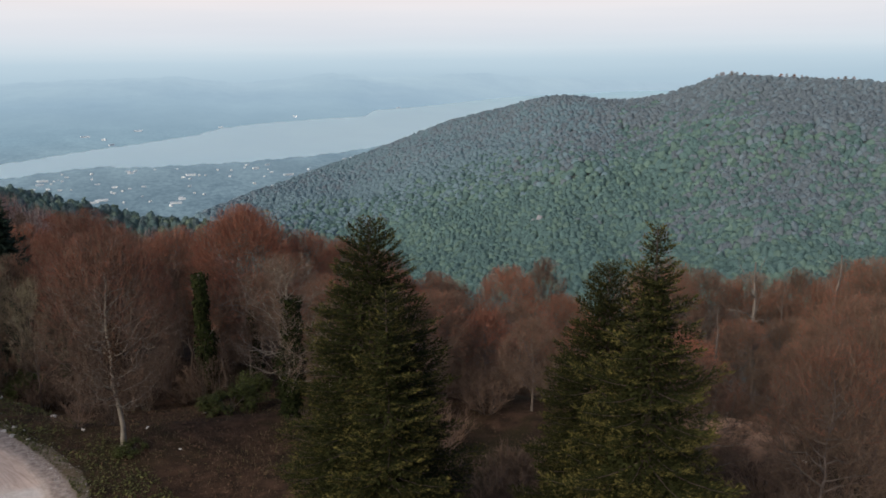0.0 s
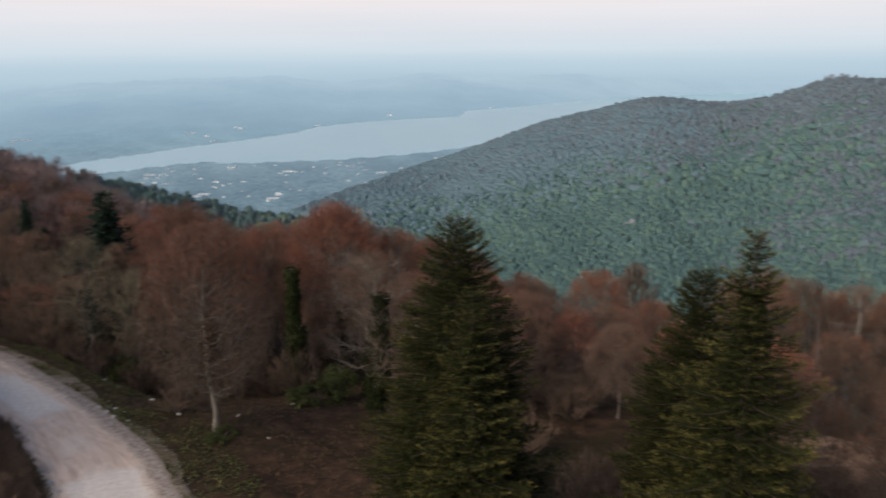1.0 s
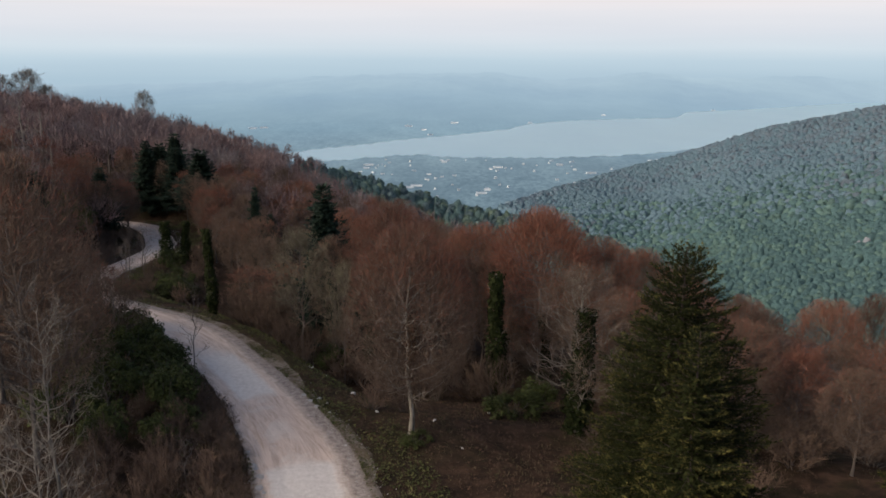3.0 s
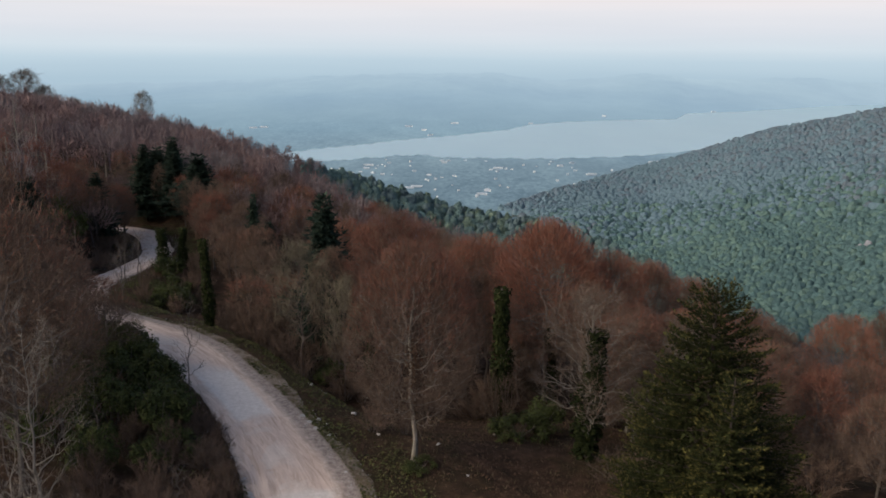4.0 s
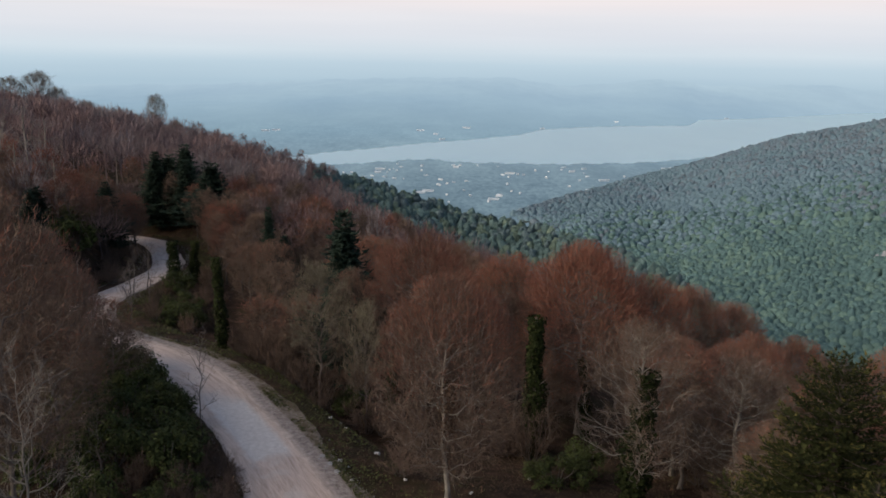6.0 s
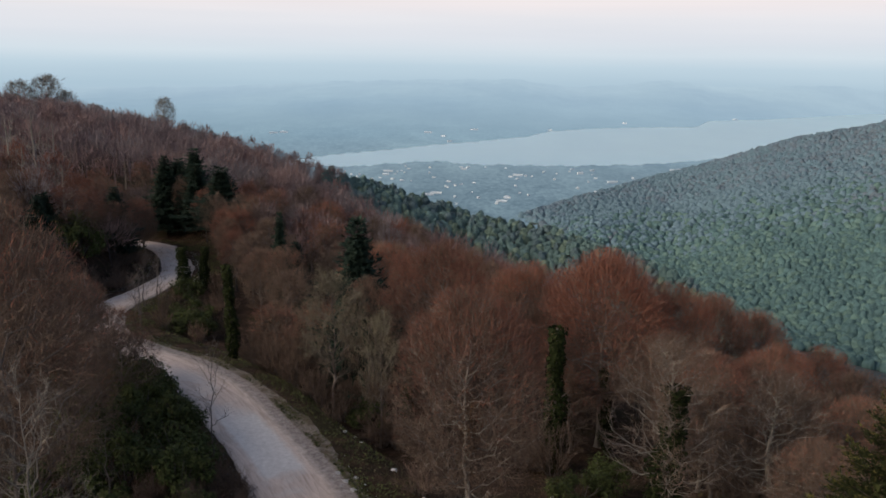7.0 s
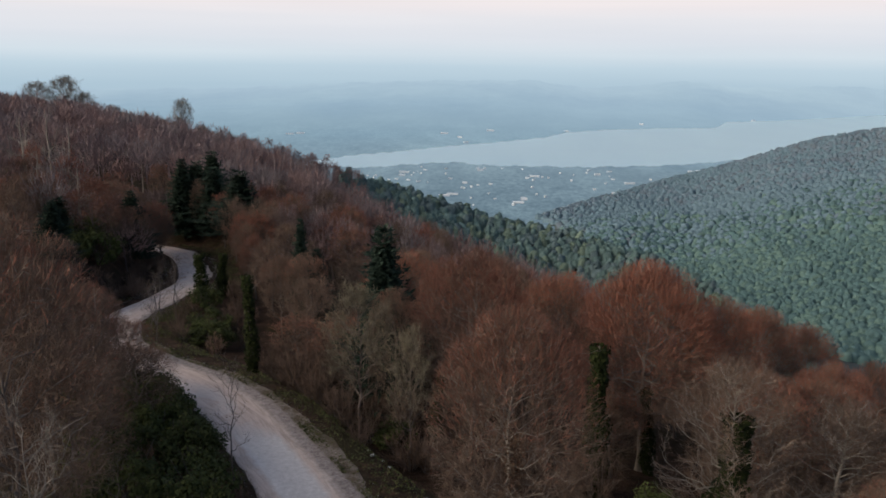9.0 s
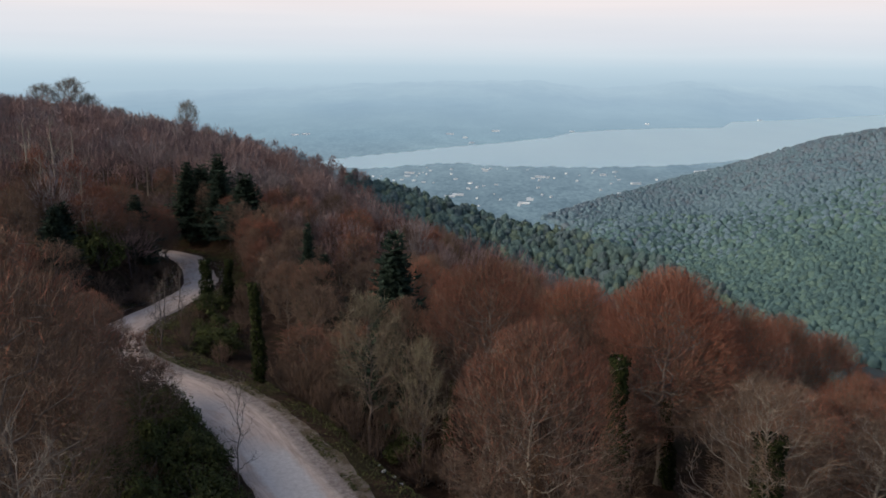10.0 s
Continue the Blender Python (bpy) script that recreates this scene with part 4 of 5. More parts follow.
# ---- far woods ----
def lumpy_domes(c, R, H, seg, rings, sprays, size, rng, lobes=0.17, low=1.7):
    """Uneven rounded crowns with sprays of leaves standing out, one for each row of c: R and H are half their width and height.
    Gives vertices, faces, the tree of each face and each vertex's tree tone."""
    n = len(c)
    th = np.linspace(0, low, rings + 1)[1:]
    T, A = np.meshgrid(th, np.arange(seg) * 2 * np.pi / seg, indexing="ij")
    A = A + (np.arange(rings) % 2)[:, None] * np.pi / seg
    d = np.vstack([[[0, 0, 1.0]], np.stack([np.sin(T) * np.cos(A), np.sin(T) * np.sin(A), np.cos(T)], -1).reshape(-1, 3)])
    turn = rng.uniform(0, 6.283, (n, 1))
    o = np.stack([d[None, :, 0] * np.cos(turn) - d[None, :, 1] * np.sin(turn), d[None, :, 0] * np.sin(turn) + d[None, :, 1] * np.cos(turn), np.broadcast_to(d[None, :, 2], (n, len(d)))], -1)
    o2 = unit(rng.normal(size=(n, sprays, 3)) + np.array([0, 0, 0.5]))
    s1, s2 = 1 + rng.normal(size=(n, len(d))) * lobes * 0.55, 1 + rng.uniform(0.0, 0.12, (n, sprays))
    for k in (3.2, 5.0, 7.5):
        a, b = unit(rng.normal(size=(n, 1, 3))), rng.uniform(0, 6.28, (n, 1))
        s1, s2 = s1 + lobes * np.sin(k * (o * a).sum(-1) + b) / 1.8, s2 + lobes * np.sin(k * (o2 * a).sum(-1) + b) / 1.8
    axes = np.stack([R, R, H], -1)[:, None]
    V = (c[:, None] + o * s1[..., None] * axes).reshape(-1, 3)
    i, j = np.arange(seg), (np.arange(seg) + 1) % seg
    F = [np.stack([np.zeros(seg, int), 1 + i, 1 + j], 1)]
    for r in range(rings - 1):
        a, b = 1 + r * seg, 1 + (r + 1) * seg
        if r % 2 == 0:
            F += [np.stack([a + i, b + i, a + j], 1), np.stack([b + i, b + j, a + j], 1)]
        else:
            F += [np.stack([a + i, b + i, b + j], 1), np.stack([a + i, b + j, a + j], 1)]
    F = np.vstack(F)
    nf = len(F)
    F = (F[None] + (np.arange(n) * len(d))[:, None, None]).reshape(-1, 3)
    P = (c[:, None] + o2 * s2[..., None] * axes).reshape(-1, 3)
    N = unit(o2 + rng.normal(size=o2.shape) * 0.35).reshape(-1, 3)
    u = sideways(N, rng)
    w = np.cross(N, u)
    z = np.repeat(size, sprays)[:, None] * rng.uniform(0.6, 1.25, (n * sprays, 1))
    W = np.stack([P + u * z, P - u * z * 0.5 + w * z * 0.87, P - u * z * 0.5 - w * z * 0.87], 1).reshape(-1, 3)
    G = np.arange(len(W)).reshape(-1, 3) + len(V)
    tone = rng.uniform(size=n)
    return np.vstack([V, W]), np.vstack([F, G]), np.concatenate([np.repeat(np.arange(n), nf), np.repeat(np.arange(n), sprays)]), np.concatenate([np.repeat(tone, len(d)), np.repeat(tone, sprays * 3)])


def joined(pieces):
    """Vertices, faces, material numbers and tree tones of several meshes as one."""
    V, F, M, T, k = [], [], [], [], 0
    for v, f, m, t in pieces:
        V.append(v), F.append(f + k), M.append(m), T.append(np.stack([t, t], 1))
        k += len(v)
    return np.vstack(V), np.vstack(F), np.concatenate(M), np.vstack(T)


def polar_scatter(az0, az1, d0, d1, gap, seed):
    """Jittered places on a grid over a sector."""
    rng = np.random.default_rng(seed)
    x0, x1 = d1 * math.sin(radians(min(az0, 0))) - 10, d1 * math.sin(radians(max(az1, 0))) + 10
    gx, gy = np.meshgrid(np.arange(x0, x1, gap), np.arange(0, d1, gap))
    x = (gx + (np.arange(len(gx)) % 2)[:, None] * gap / 2).ravel() + rng.uniform(-0.4, 0.4, gx.size) * gap
    y = gy.ravel() + rng.uniform(-0.4, 0.4, gx.size) * gap
    D, az = np.hypot(x, y), np.degrees(np.arctan2(x, y))
    ok = (az > az0) & (az < az1) & (D > d0) & (D < d1)
    return x[ok], y[ok], D[ok], az[ok], rng


def build_hill_woods():
    """The woods of the valley's far side: upright rounded crowns, green below and leafless towards the top, haze
    painted into their colours.
    """
    pieces = []
    for d0, d1, gap, r0, r1, h0, h1, seg, rings, sprays, size, seed in ((490, 780, 4.8, 3.0, 4.3, 3.4, 5.2, 8, 4, 24, 0.6, 11), (780, 1420, 6.4, 3.9, 5.3, 4.0, 6.0, 6, 3, 7, 0.95, 19)):
        x, y, D, az, rng = polar_scatter(2, 53, d0, d1, gap, seed)
        g = ground(x, y)
        rD, eD = ramp(az, RIDGE_AZ, RIDGE_D), ramp(az, EDGE_AZ, EDGE_D)
        ok = (D < rD + 14) & (D > eD + 60) & (g > PLAIN + 2.0) & (np.hypot(x - BALD[0], y - BALD[1]) > 7) & (np.hypot(x - TRACK[0], (y - TRACK[1]) * 0.4) > 14)
        x, y, D, az, g, rD = x[ok], y[ok], D[ok], az[ok], g[ok], rD[ok]
        who, tint = rng.uniform(size=len(x)), rng.uniform(size=len(x))
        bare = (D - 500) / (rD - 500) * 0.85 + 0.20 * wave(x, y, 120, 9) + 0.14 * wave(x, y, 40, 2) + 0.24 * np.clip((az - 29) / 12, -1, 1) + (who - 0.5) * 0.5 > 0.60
        # crowns farther off take the green with more haze in it
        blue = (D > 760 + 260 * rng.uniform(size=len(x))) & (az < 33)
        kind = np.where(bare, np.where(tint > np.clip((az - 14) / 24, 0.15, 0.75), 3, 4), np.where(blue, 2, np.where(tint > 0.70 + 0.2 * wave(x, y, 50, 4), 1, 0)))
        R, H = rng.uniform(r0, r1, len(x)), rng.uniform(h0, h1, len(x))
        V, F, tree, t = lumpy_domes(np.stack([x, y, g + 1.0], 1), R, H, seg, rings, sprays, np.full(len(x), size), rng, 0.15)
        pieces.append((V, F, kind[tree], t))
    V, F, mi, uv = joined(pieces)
    tagged(new("hillside_woods", mesh_np("hillside_woods", V, F, [M_HILL_GREEN, M_HILL_FRESH, M_HILL_FAR_HAZE, M_HILL_GREY, M_HILL_MAUVE], mi, True, uv)), "green spring woods turning leafless towards the hilltop, tinted blue-grey for haze", "woods", kind="stuff")


BALD = (690 * math.sin(radians(28.0)), 690 * math.cos(radians(28.0)))
TRACK = (1062 * math.sin(radians(48.2)), 1062 * math.cos(radians(48.2)))
build_hill_woods()


def build_ridge_woods():
    """The woods of the near ridge: leafless crowns of upright twigs, and green crowns down the spur, their colours
    lightened for haze.
    """
    x, y, D, az, rng = polar_scatter(-37, 40, 104, 560, 5.0, 13)
    eD = ramp(az, EDGE_AZ, EDGE_D)
    who = rng.uniform(size=len(x))
    ok = (D < eD + ramp(az, [-16, -8], [12, 80])) & (road_distance(x, y) > 6.5)
    x, y, D, az, who = x[ok], y[ok], D[ok], az[ok], who[ok]
    green = D > ramp(az, [-14, -8, 0, 10, 27], [500, 390, 270, 190, 165]) + 30 * wave(x, y, 60, 3) + (who - 0.5) * 60
    # green crowns, closer together
    pieces = []
    u, v, E, a, rng = polar_scatter(-20, 40, 150, 560, 3.9, 31)
    w = rng.uniform(size=len(u))
    ok = (E < ramp(a, EDGE_AZ, EDGE_D) + 70) & (E > ramp(a, [-14, -8, 0, 10, 27], [500, 390, 270, 190, 165]) + 30 * wave(u, v, 60, 3) + (w - 0.5) * 60)
    u, v, E, w = u[ok], v[ok], E[ok], w[ok]
    r, h = rng.uniform(1.7, 3.0, len(u)), rng.uniform(2.6, 4.6, len(u))
    V, F, tree, t = lumpy_domes(np.stack([u, v, ground(u, v) + 2.4], 1), r, h, 8, 4, 44, 0.0017 * E, rng, 0.17)
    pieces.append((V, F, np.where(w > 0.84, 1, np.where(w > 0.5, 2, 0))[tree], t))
    n = len(x)
    g = ground(x, y)
    H, R = rng.uniform(6.4, 11.0, n) + 1.8 * (D > 230), rng.uniform(2.3, 3.7, n)
    H = np.where(green, H * 0.82, H) * np.clip((road_distance(x, y) - 4) / 9, 0.5, 1)
    c = np.stack([x, y, g + H * 0.62], 1)
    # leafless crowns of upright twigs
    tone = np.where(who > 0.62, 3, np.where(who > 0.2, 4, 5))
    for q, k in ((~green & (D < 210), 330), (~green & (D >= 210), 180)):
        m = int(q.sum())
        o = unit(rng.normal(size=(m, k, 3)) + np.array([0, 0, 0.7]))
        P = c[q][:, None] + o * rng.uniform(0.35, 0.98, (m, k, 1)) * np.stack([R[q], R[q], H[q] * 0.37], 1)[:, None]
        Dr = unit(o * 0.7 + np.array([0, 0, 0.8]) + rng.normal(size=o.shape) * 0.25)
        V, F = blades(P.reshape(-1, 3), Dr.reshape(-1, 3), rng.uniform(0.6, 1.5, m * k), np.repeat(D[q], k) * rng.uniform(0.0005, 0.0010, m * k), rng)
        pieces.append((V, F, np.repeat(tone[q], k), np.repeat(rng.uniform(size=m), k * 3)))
        base = np.stack([x, y, g], 1)[q]
        V, F = blades(base, np.array([0, 0, 1.0]) + rng.normal(size=base.shape) * 0.05, H[q] * 0.95, rng.uniform(0.2, 0.36, m), rng)
        pieces.append((V, F, np.where(rng.uniform(size=m) < 0.06, 6, 5), np.zeros(len(V))))
    V, F, mi, uv = joined(pieces)
    tagged(new("ridge_woods", mesh_np("ridge_woods", V, F, [M_SPUR_GREEN, M_SPUR_FRESH, M_SPUR_DARK, M_SPUR_RED, M_SPUR_BROWN, M_SPUR_GREY, M_TWIG_PALE], mi, False, uv)), "leafless brown beech woods over the ridge, greening down the spur, tinted for haze", "woods", kind="stuff")


build_ridge_woods()

# ---- near trees, kind by kind ----
BEECH = [bare_tree("beech_tree", 21, 12.5, 4.2, 0.17, 34, 8, 24, 0.020, inner=M_TWIG_BROWN, buds=0.88, dome=0.58, fuzz=10800), bare_tree("beech_tree", 22, 12.5, 4.2, 0.2, 32, 8, 24, 0.020, inner=M_TWIG_BROWN, buds=0.88, dome=0.6, fuzz=10800),
         bare_tree("beech_tree", 23, 12.5, 4.2, 0.2, 34, 8, 24, 0.020, inner=M_TWIG_BROWN, buds=0.88, dome=0.56, fuzz=10800),
         bare_tree("beech_tree", 24, 12.5, 4.2, 0.17, 46, 9, 20, 0.022, twig=M_TWIG_RED, bark=M_PALE_BARK, trunk_r=0.17, lift=0.34, inner=M_TWIG_BROWN, dome=0.54, fuzz=14400, buds=0.94, lace=0.24, limb_r=0.24)]
BROWN = [bare_tree("bare_tree", 31, 12.5, 4.0, 0.18, 28, 7, 24, 0.026, M_TWIG_RED, M_GREY_BARK, sides=3, lace=0.06, inner=M_TWIG_BROWN, buds=1.08, fuzz=5000), bare_tree("bare_tree", 32, 12.5, 4.0, 0.24, 26, 7, 24, 0.026, M_TWIG_RED, M_GREY_BARK, dome=0.56, sides=3, inner=M_TWIG_BROWN, buds=0.98, lace=0.06, fuzz=4000)]
PALE = [bare_tree("pale_bare_tree", 41, 11, 3.0, 0.14, 24, 6, 7, 0.02, M_TWIG_PALE, M_PALE_BARK, 0.11, 0.1, 0.5), bare_tree("pale_bare_tree", 42, 11, 3.4, 0.2, 44, 7, 16, 0.02, M_TWIG_BROWN, M_PALE_BARK, 0.19, 0.5, 0.55, lace=0.5, limb_r=0.26, fuzz=600)]
BEECH.append(bare_tree("beech_tree", 25, 12.5, 4.2, 0.22, 34, 8, 22, 0.024, dome=0.52, fuzz=25200, inner=M_TWIG_BROWN, buds=0.74))
LICHEN = bare_tree("lichen_tree", 51, 9, 2.8, 0.26, 26, 8, 20, 0.026, M_TWIG_GREY, M_GREY_BARK, 0.12, 0.0, 0.6, inner=M_TWIG_BROWN, buds=0.5, lace=0.2, fuzz=500, round_top=False)
SAPLING = bare_tree("sapling", 61, 8, 1.1, 0.25, 14, 3, 3, 0.014, M_TWIG_BROWN, M_GREY_BARK, 0.055, 0.05, 0.55)
def leaf_clump(tree, seed, H, r, n):
    """Brown leaves still hanging round a trunk."""
    rng = np.random.default_rng(seed)
    P = np.stack([rng.normal(size=n) * r, rng.normal(size=n) * r, H + rng.normal(size=n) * 1.1], 1)
    V, F = leaves(P, rng.normal(size=(n, 3)), rng.uniform(0.05, 0.10, n), rng, 0.6)
    part("dead_leaves", mesh_np("dead_leaves", V, F, [M_LITTER]), tree, "withered brown leaves round the trunk")


leaf_clump(BEECH[3], 26, 5.4, 0.34, 900)
TREE_GROUP = "trees of the mountain shoulder"


def stand(proto, x, y, H, R, H0, R0, label, category="tree", turn=0.0, z=None):
    """H: its height, or, below 0, the level of its top."""
    H = H if H > 0 else H - float(ground(x, y))
    return tagged(put(proto, x, y, R / R0, H / H0, turn, 0.12, z), label, category, TREE_GROUP)


RED = "leafless beech with a rounded crown of red-brown budding twigs"
BRN = "leafless brown tree with a dense twiggy crown"
# x, y, height, crown radius, kind, turn
for x, y, H, R, k, turn in [(-1.25, 42.6, -7.8, 4.0, 3, 30), (-3.4, 62.8, -9.9, 4.6, 1, 80), (8.9, 64.0, -10.6, 5.4, 4, 10), (14.4, 65.3, -13.4, 3.8, 0, 200),
                            (19.0, 70.4, -15.6, 3.6, 3, 140), (24.0, 74.0, -18.0, 3.6, 2, 300), (3.5, 72.0, -13.4, 4.0, 0, 120), (-9.0, 74.0, -12.6, 4.2, 2, 60), (17.5, 55.0, -15.5, 3.8, 3, 60),
                            (33.5, 63.6, -18.3, 3.7, 1, 20), (36.3, 57.6, -19.7, 3.2, 0, 250), (29.0, 72.0, -20.5, 3.6, 2, 170), (13.5, 53.5, -14.6, 3.4, 3, 330), (21.0, 62.0, -17.0, 3.6, 1, 90)]:
    stand(BEECH[k], x, y, H, R, 12.5, 4.2, RED, turn=turn)
for x, y, H, R, k, turn in [(-21.8, 38.8, -3.4, 4.6, 0, 0), (-27.5, 46.0, -5.8, 4.6, 1, 90), (-30.0, 36.0, -5.0, 4.6, 0, 200), (-25.0, 33.0, -9.0, 3.8, 1, 40), (-34.0, 57.0, -10.0, 4.0, 0, 130), (-26.5, 50.0, 12.5, 4.2, 1, 10), (-24.2, 56.0, 6.4, 2.8, 0, 75), (-27.5, 61.5, 6.5, 3.0, 1, 160), (-22.8, 45.5, 9.0, 3.0, 0, 260), (-31.0, 63.0, -13.0, 3.2, 0, 20), (-34.0, 69.0, -14.5, 3.0, 1, 200),
                            (-43.5, 100.0, 7.5, 3.0, 1, 50), (-47.5, 106.0, 8.0, 3.4, 0, 90), (-46.0, 112.0, 8.0, 3.2, 1, 30),
                            (42.3, 72.6, -20.4, 3.2, 1, 10), (48.8, 58.9, -18.0, 3.4, 0, 70), (27.4, 19.2, -10.5, 3.0, 1, 150), (30.5, 19.5, -9.9, 3.0, 0, 300), (22.0, 50.0, -16.0, 3.2, 0, 190), (29.0, 52.0, -18.0, 3.2, 1, 280), (26.0, 60.0, -18.0, 3.4, 0, 120), (40.0, 50.0, -17.5, 3.2, 1, 33), (26.0, 25.5, 8.5, 2.6, 1, 20),
                            (38.5, 27.0, 10.0, 3.0, 0, 220), (43.0, 33.0, 11.0, 3.2, 1, 100), (15.5, 41.0, 7.5, 2.8, 0, 45), (19.5, 47.0, 8.0, 3.0, 1, 15), (24.0, 40.0, 6.5, 2.4, 0, 310),
                            (42.1, 53.9, -17.1, 3.2, 0, 0), (40.6, 47.5, -15.8, 3.0, 1, 77), (44.8, 49.3, -16.3, 3.4, 0, 154), (49.0, 51.0, -18.2, 3.2, 1, 231), (53.3, 52.6, -18.5, 3.6, 0, 308), (52.3, 48.1, -17.9, 3.4, 1, 25), (57.6, 51.3, -18.2, 3.6, 0, 102), (54.7, 45.6, -17.3, 3.4, 1, 179), (58.9, 46.9, -16.5, 3.6, 0, 256), (53.9, 40.5, -14.3, 3.6, 1, 333), (56.9, 40.0, -13.9, 3.6, 0, 50), (40.6, 39.8, -17.3, 2.6, 1, 127), (45.9, 40.3, -18.2, 3.0, 0, 204), (45.4, 35.0, -15.7, 3.0, 1, 281), (39.8, 32.2, -16.5, 2.6, 0, 358), (39.0, 27.1, -13.4, 2.6, 1, 75)]:
    stand(BROWN[k], x, y, H, R, 12.5, 4.0, BRN, turn=turn)
stand(PALE[0], -18.9, 35.2, -8.8, 2.6, 11, 3.0, "bleached leafless tree with slender upright branches beside the road")
stand(PALE[0], -13.6, 23.2, 11.0, 2.6, 11, 3.0, "bleached leafless tree with slender upright branches", turn=120)
stand(PALE[0], -17.4, 28.0, 9.0, 2.0, 11, 3.0, "bleached leafless tree with slender upright branches", turn=230)
stand(PALE[1], 9.1, 45.2, -10.6, 3.6, 11, 3.4, "leafless tree with pale drooping branches over an ivy-clad trunk")
stand(PALE[1], 15.2, 47.0, -13.4, 4.0, 11, 3.4, "leafless tree with pale drooping branches beside an ivy-clad one", turn=140)
stand(LICHEN, -11.0, 61.6, -12.3, 2.6, 9, 2.8, "small leafless tree grey-green with lichen")
stand(LICHEN, -7.3, 59.2, -14.3, 1.7, 9, 2.8, "small leafless tree grey-green with lichen", turn=100)
stand(BROWN[0], -9.0, 66.2, -13.6, 2.4, 12.5, 4.0, BRN, turn=15)
stand(BROWN[0], -19.6, 85.0, -15.6, 2.6, 12.5, 4.0, BRN, turn=95)
stand(BROWN[0], -22.5, 86.5, -16.2, 2.4, 12.5, 4.0, BRN, turn=195)
stand(SAPLING, -16.2, 49.9, -12.6, 1.2, 8, 1.1, "thin bare sapling at the gravel road's edge", "sapling")
for x, y, H in [(-33.4, 82.0, 5.5), (-34.3, 85.5, 6.2), (-32.6, 79.0, 5.0), (-33.8, 88.0, 6.0), (-31.4, 77.0, 5.5), (-32.2, 84.0, 5.8)]:
    stand(SAPLING, x, y, H, 1.4, 8, 1.1, "thin bare sapling beside the road's bend", "sapling", turn=x * 30)
for x, y, H in [(-20.0, 44.0, 5.5), (-23.5, 40.5, 6.0), (-12.6, 36.0, 3.6)]:
    stand(SAPLING, x, y, H, 1.0, 8, 1.1, "thin bare sapling among roadside bushes", "sapling", turn=x * 30)

FIR = [fir_tree("fir_tree", 71, 16.5, 4.7, 0.05, 0.42, 1.5, 0.26, 0.66, gaps=0.04, tier=0.22, ragged=0.04, core=0.8), fir_tree("fir_tree", 72, 14.5, 2.9, 0.12, 0.44, 1.5, 0.8, 0.78, tier=0.25, ragged=0.06, core=0.75),
       fir_tree("fir_tree", 73, 16.9, 4.0, 0.05, 0.48, 1.5, 0.75, 0.80, gaps=0.12, tier=0.28, ragged=0.12, core=0.7)]
FIR_LABEL = "tall dark green fir with layered drooping branches"
tagged(put(FIR[0], 8.4, 22.7, 1.0, 1.0, 0), FIR_LABEL, "fir tree", "firs")
tagged(put(FIR[1], 8.25, 20.3, 1.0, 1.0, 0), "slender fir with yellow-green branch tips", "fir tree", "firs")
tagged(put(FIR[2], 16.0, 16.1, 1.0, 1.0, 0), "open fir with yellow-green branch tips", "fir tree", "firs")
tagged(put(FIR[0], 16.4, 19.4, 0.85, 14.9 / 16.5, 140), FIR_LABEL, "fir tree", "firs")
tagged(put(FIR[1], 13.4, 13.2, 0.6, 0.38, 50), "young fir with a yellow-green leader shoot", "fir tree", "firs")
FAR_FIR = [fir_tree("dark_fir", 81, 12.0, 2.9, 0.12, 0.55, 0.45, 0.0, 0.85, M_NEEDLE_HAZED, M_NEEDLE_HAZED, 0.14, False, 0.6, ragged=0.25, wide=1.9), fir_tree("dark_fir", 82, 12.0, 2.9, 0.3, 0.62, 0.45, 0.0, 0.80, M_NEEDLE_HAZED, M_NEEDLE_HAZED, 0.16, False, 0.6, ragged=0.25, wide=1.9)]
for x, y, H, R, k in [(-10.2, 69.7, -9.9, 2.5, 0), (-46.5, 126.0, -11.7, 2.4, 0), (-45.7, 129.5, -12.3, 2.6, 1), (-41.2, 124.0, -12.6, 2.2, 0), (-34.9, 115.4, -11.5, 2.8, 1), (-44.8, 104.0, -13.0, 1.9, 0), (-42.5, 127.5, 11.0, 2.2, 1),
                      (-21.2, 90.0, -13.3, 1.1, 0), (-19.9, 91.5, 8.0, 1.5, 0), (-46.0, 88.0, 8.0, 1.8, 0), (-49.0, 95.0, 7.0, 1.8, 1)]:
    H = H if H > 0 else H - float(ground(x, y))
    tagged(put(FAR_FIR[k], x, y, R / 1.65, H / 12.0, x * 17), "dark fir standing among leafless beeches", "fir tree", "firs")

IVY = [ivy_trunk("ivy_trunk", 91, 8.0), ivy_trunk("ivy_trunk", 92, 8.0, 0.14, 0.55, 3000)]
for x, y, H, k, w in [(4.8, 58.0, -14.7, 0, 1.3), (9.1, 45.2, -13.6, 0, 1.5), (-21.0, 70.6, -13.9, 1, 1.1), (-32.8, 93.2, -17.9, 0, 1.3), (-31.2, 94.6, -18.0, 1, 1.2), (9.6, 63.4, 6.5, 1, 1.0), (-6.0, 64.0, 5.5, 1, 0.9)]:
    H = H if H > 0 else H - float(ground(x, y))
    tagged(put(IVY[k], x, y, w, H / 8.0, x * 31), "dead tree trunk wrapped in dark green ivy", "ivy-clad trunk", "ivy-clad trunks")
SNAG = [snag("dead_tree", 101, 12.5, 0.27, M_SNAG, 18, 0.20), snag("dead_tree", 102, 14.4, 0.25, M_SNAG, 16, 0.12), snag("dead_tree", 103, 8.5, 0.12, M_GREY_BARK, 5, 0.12)]
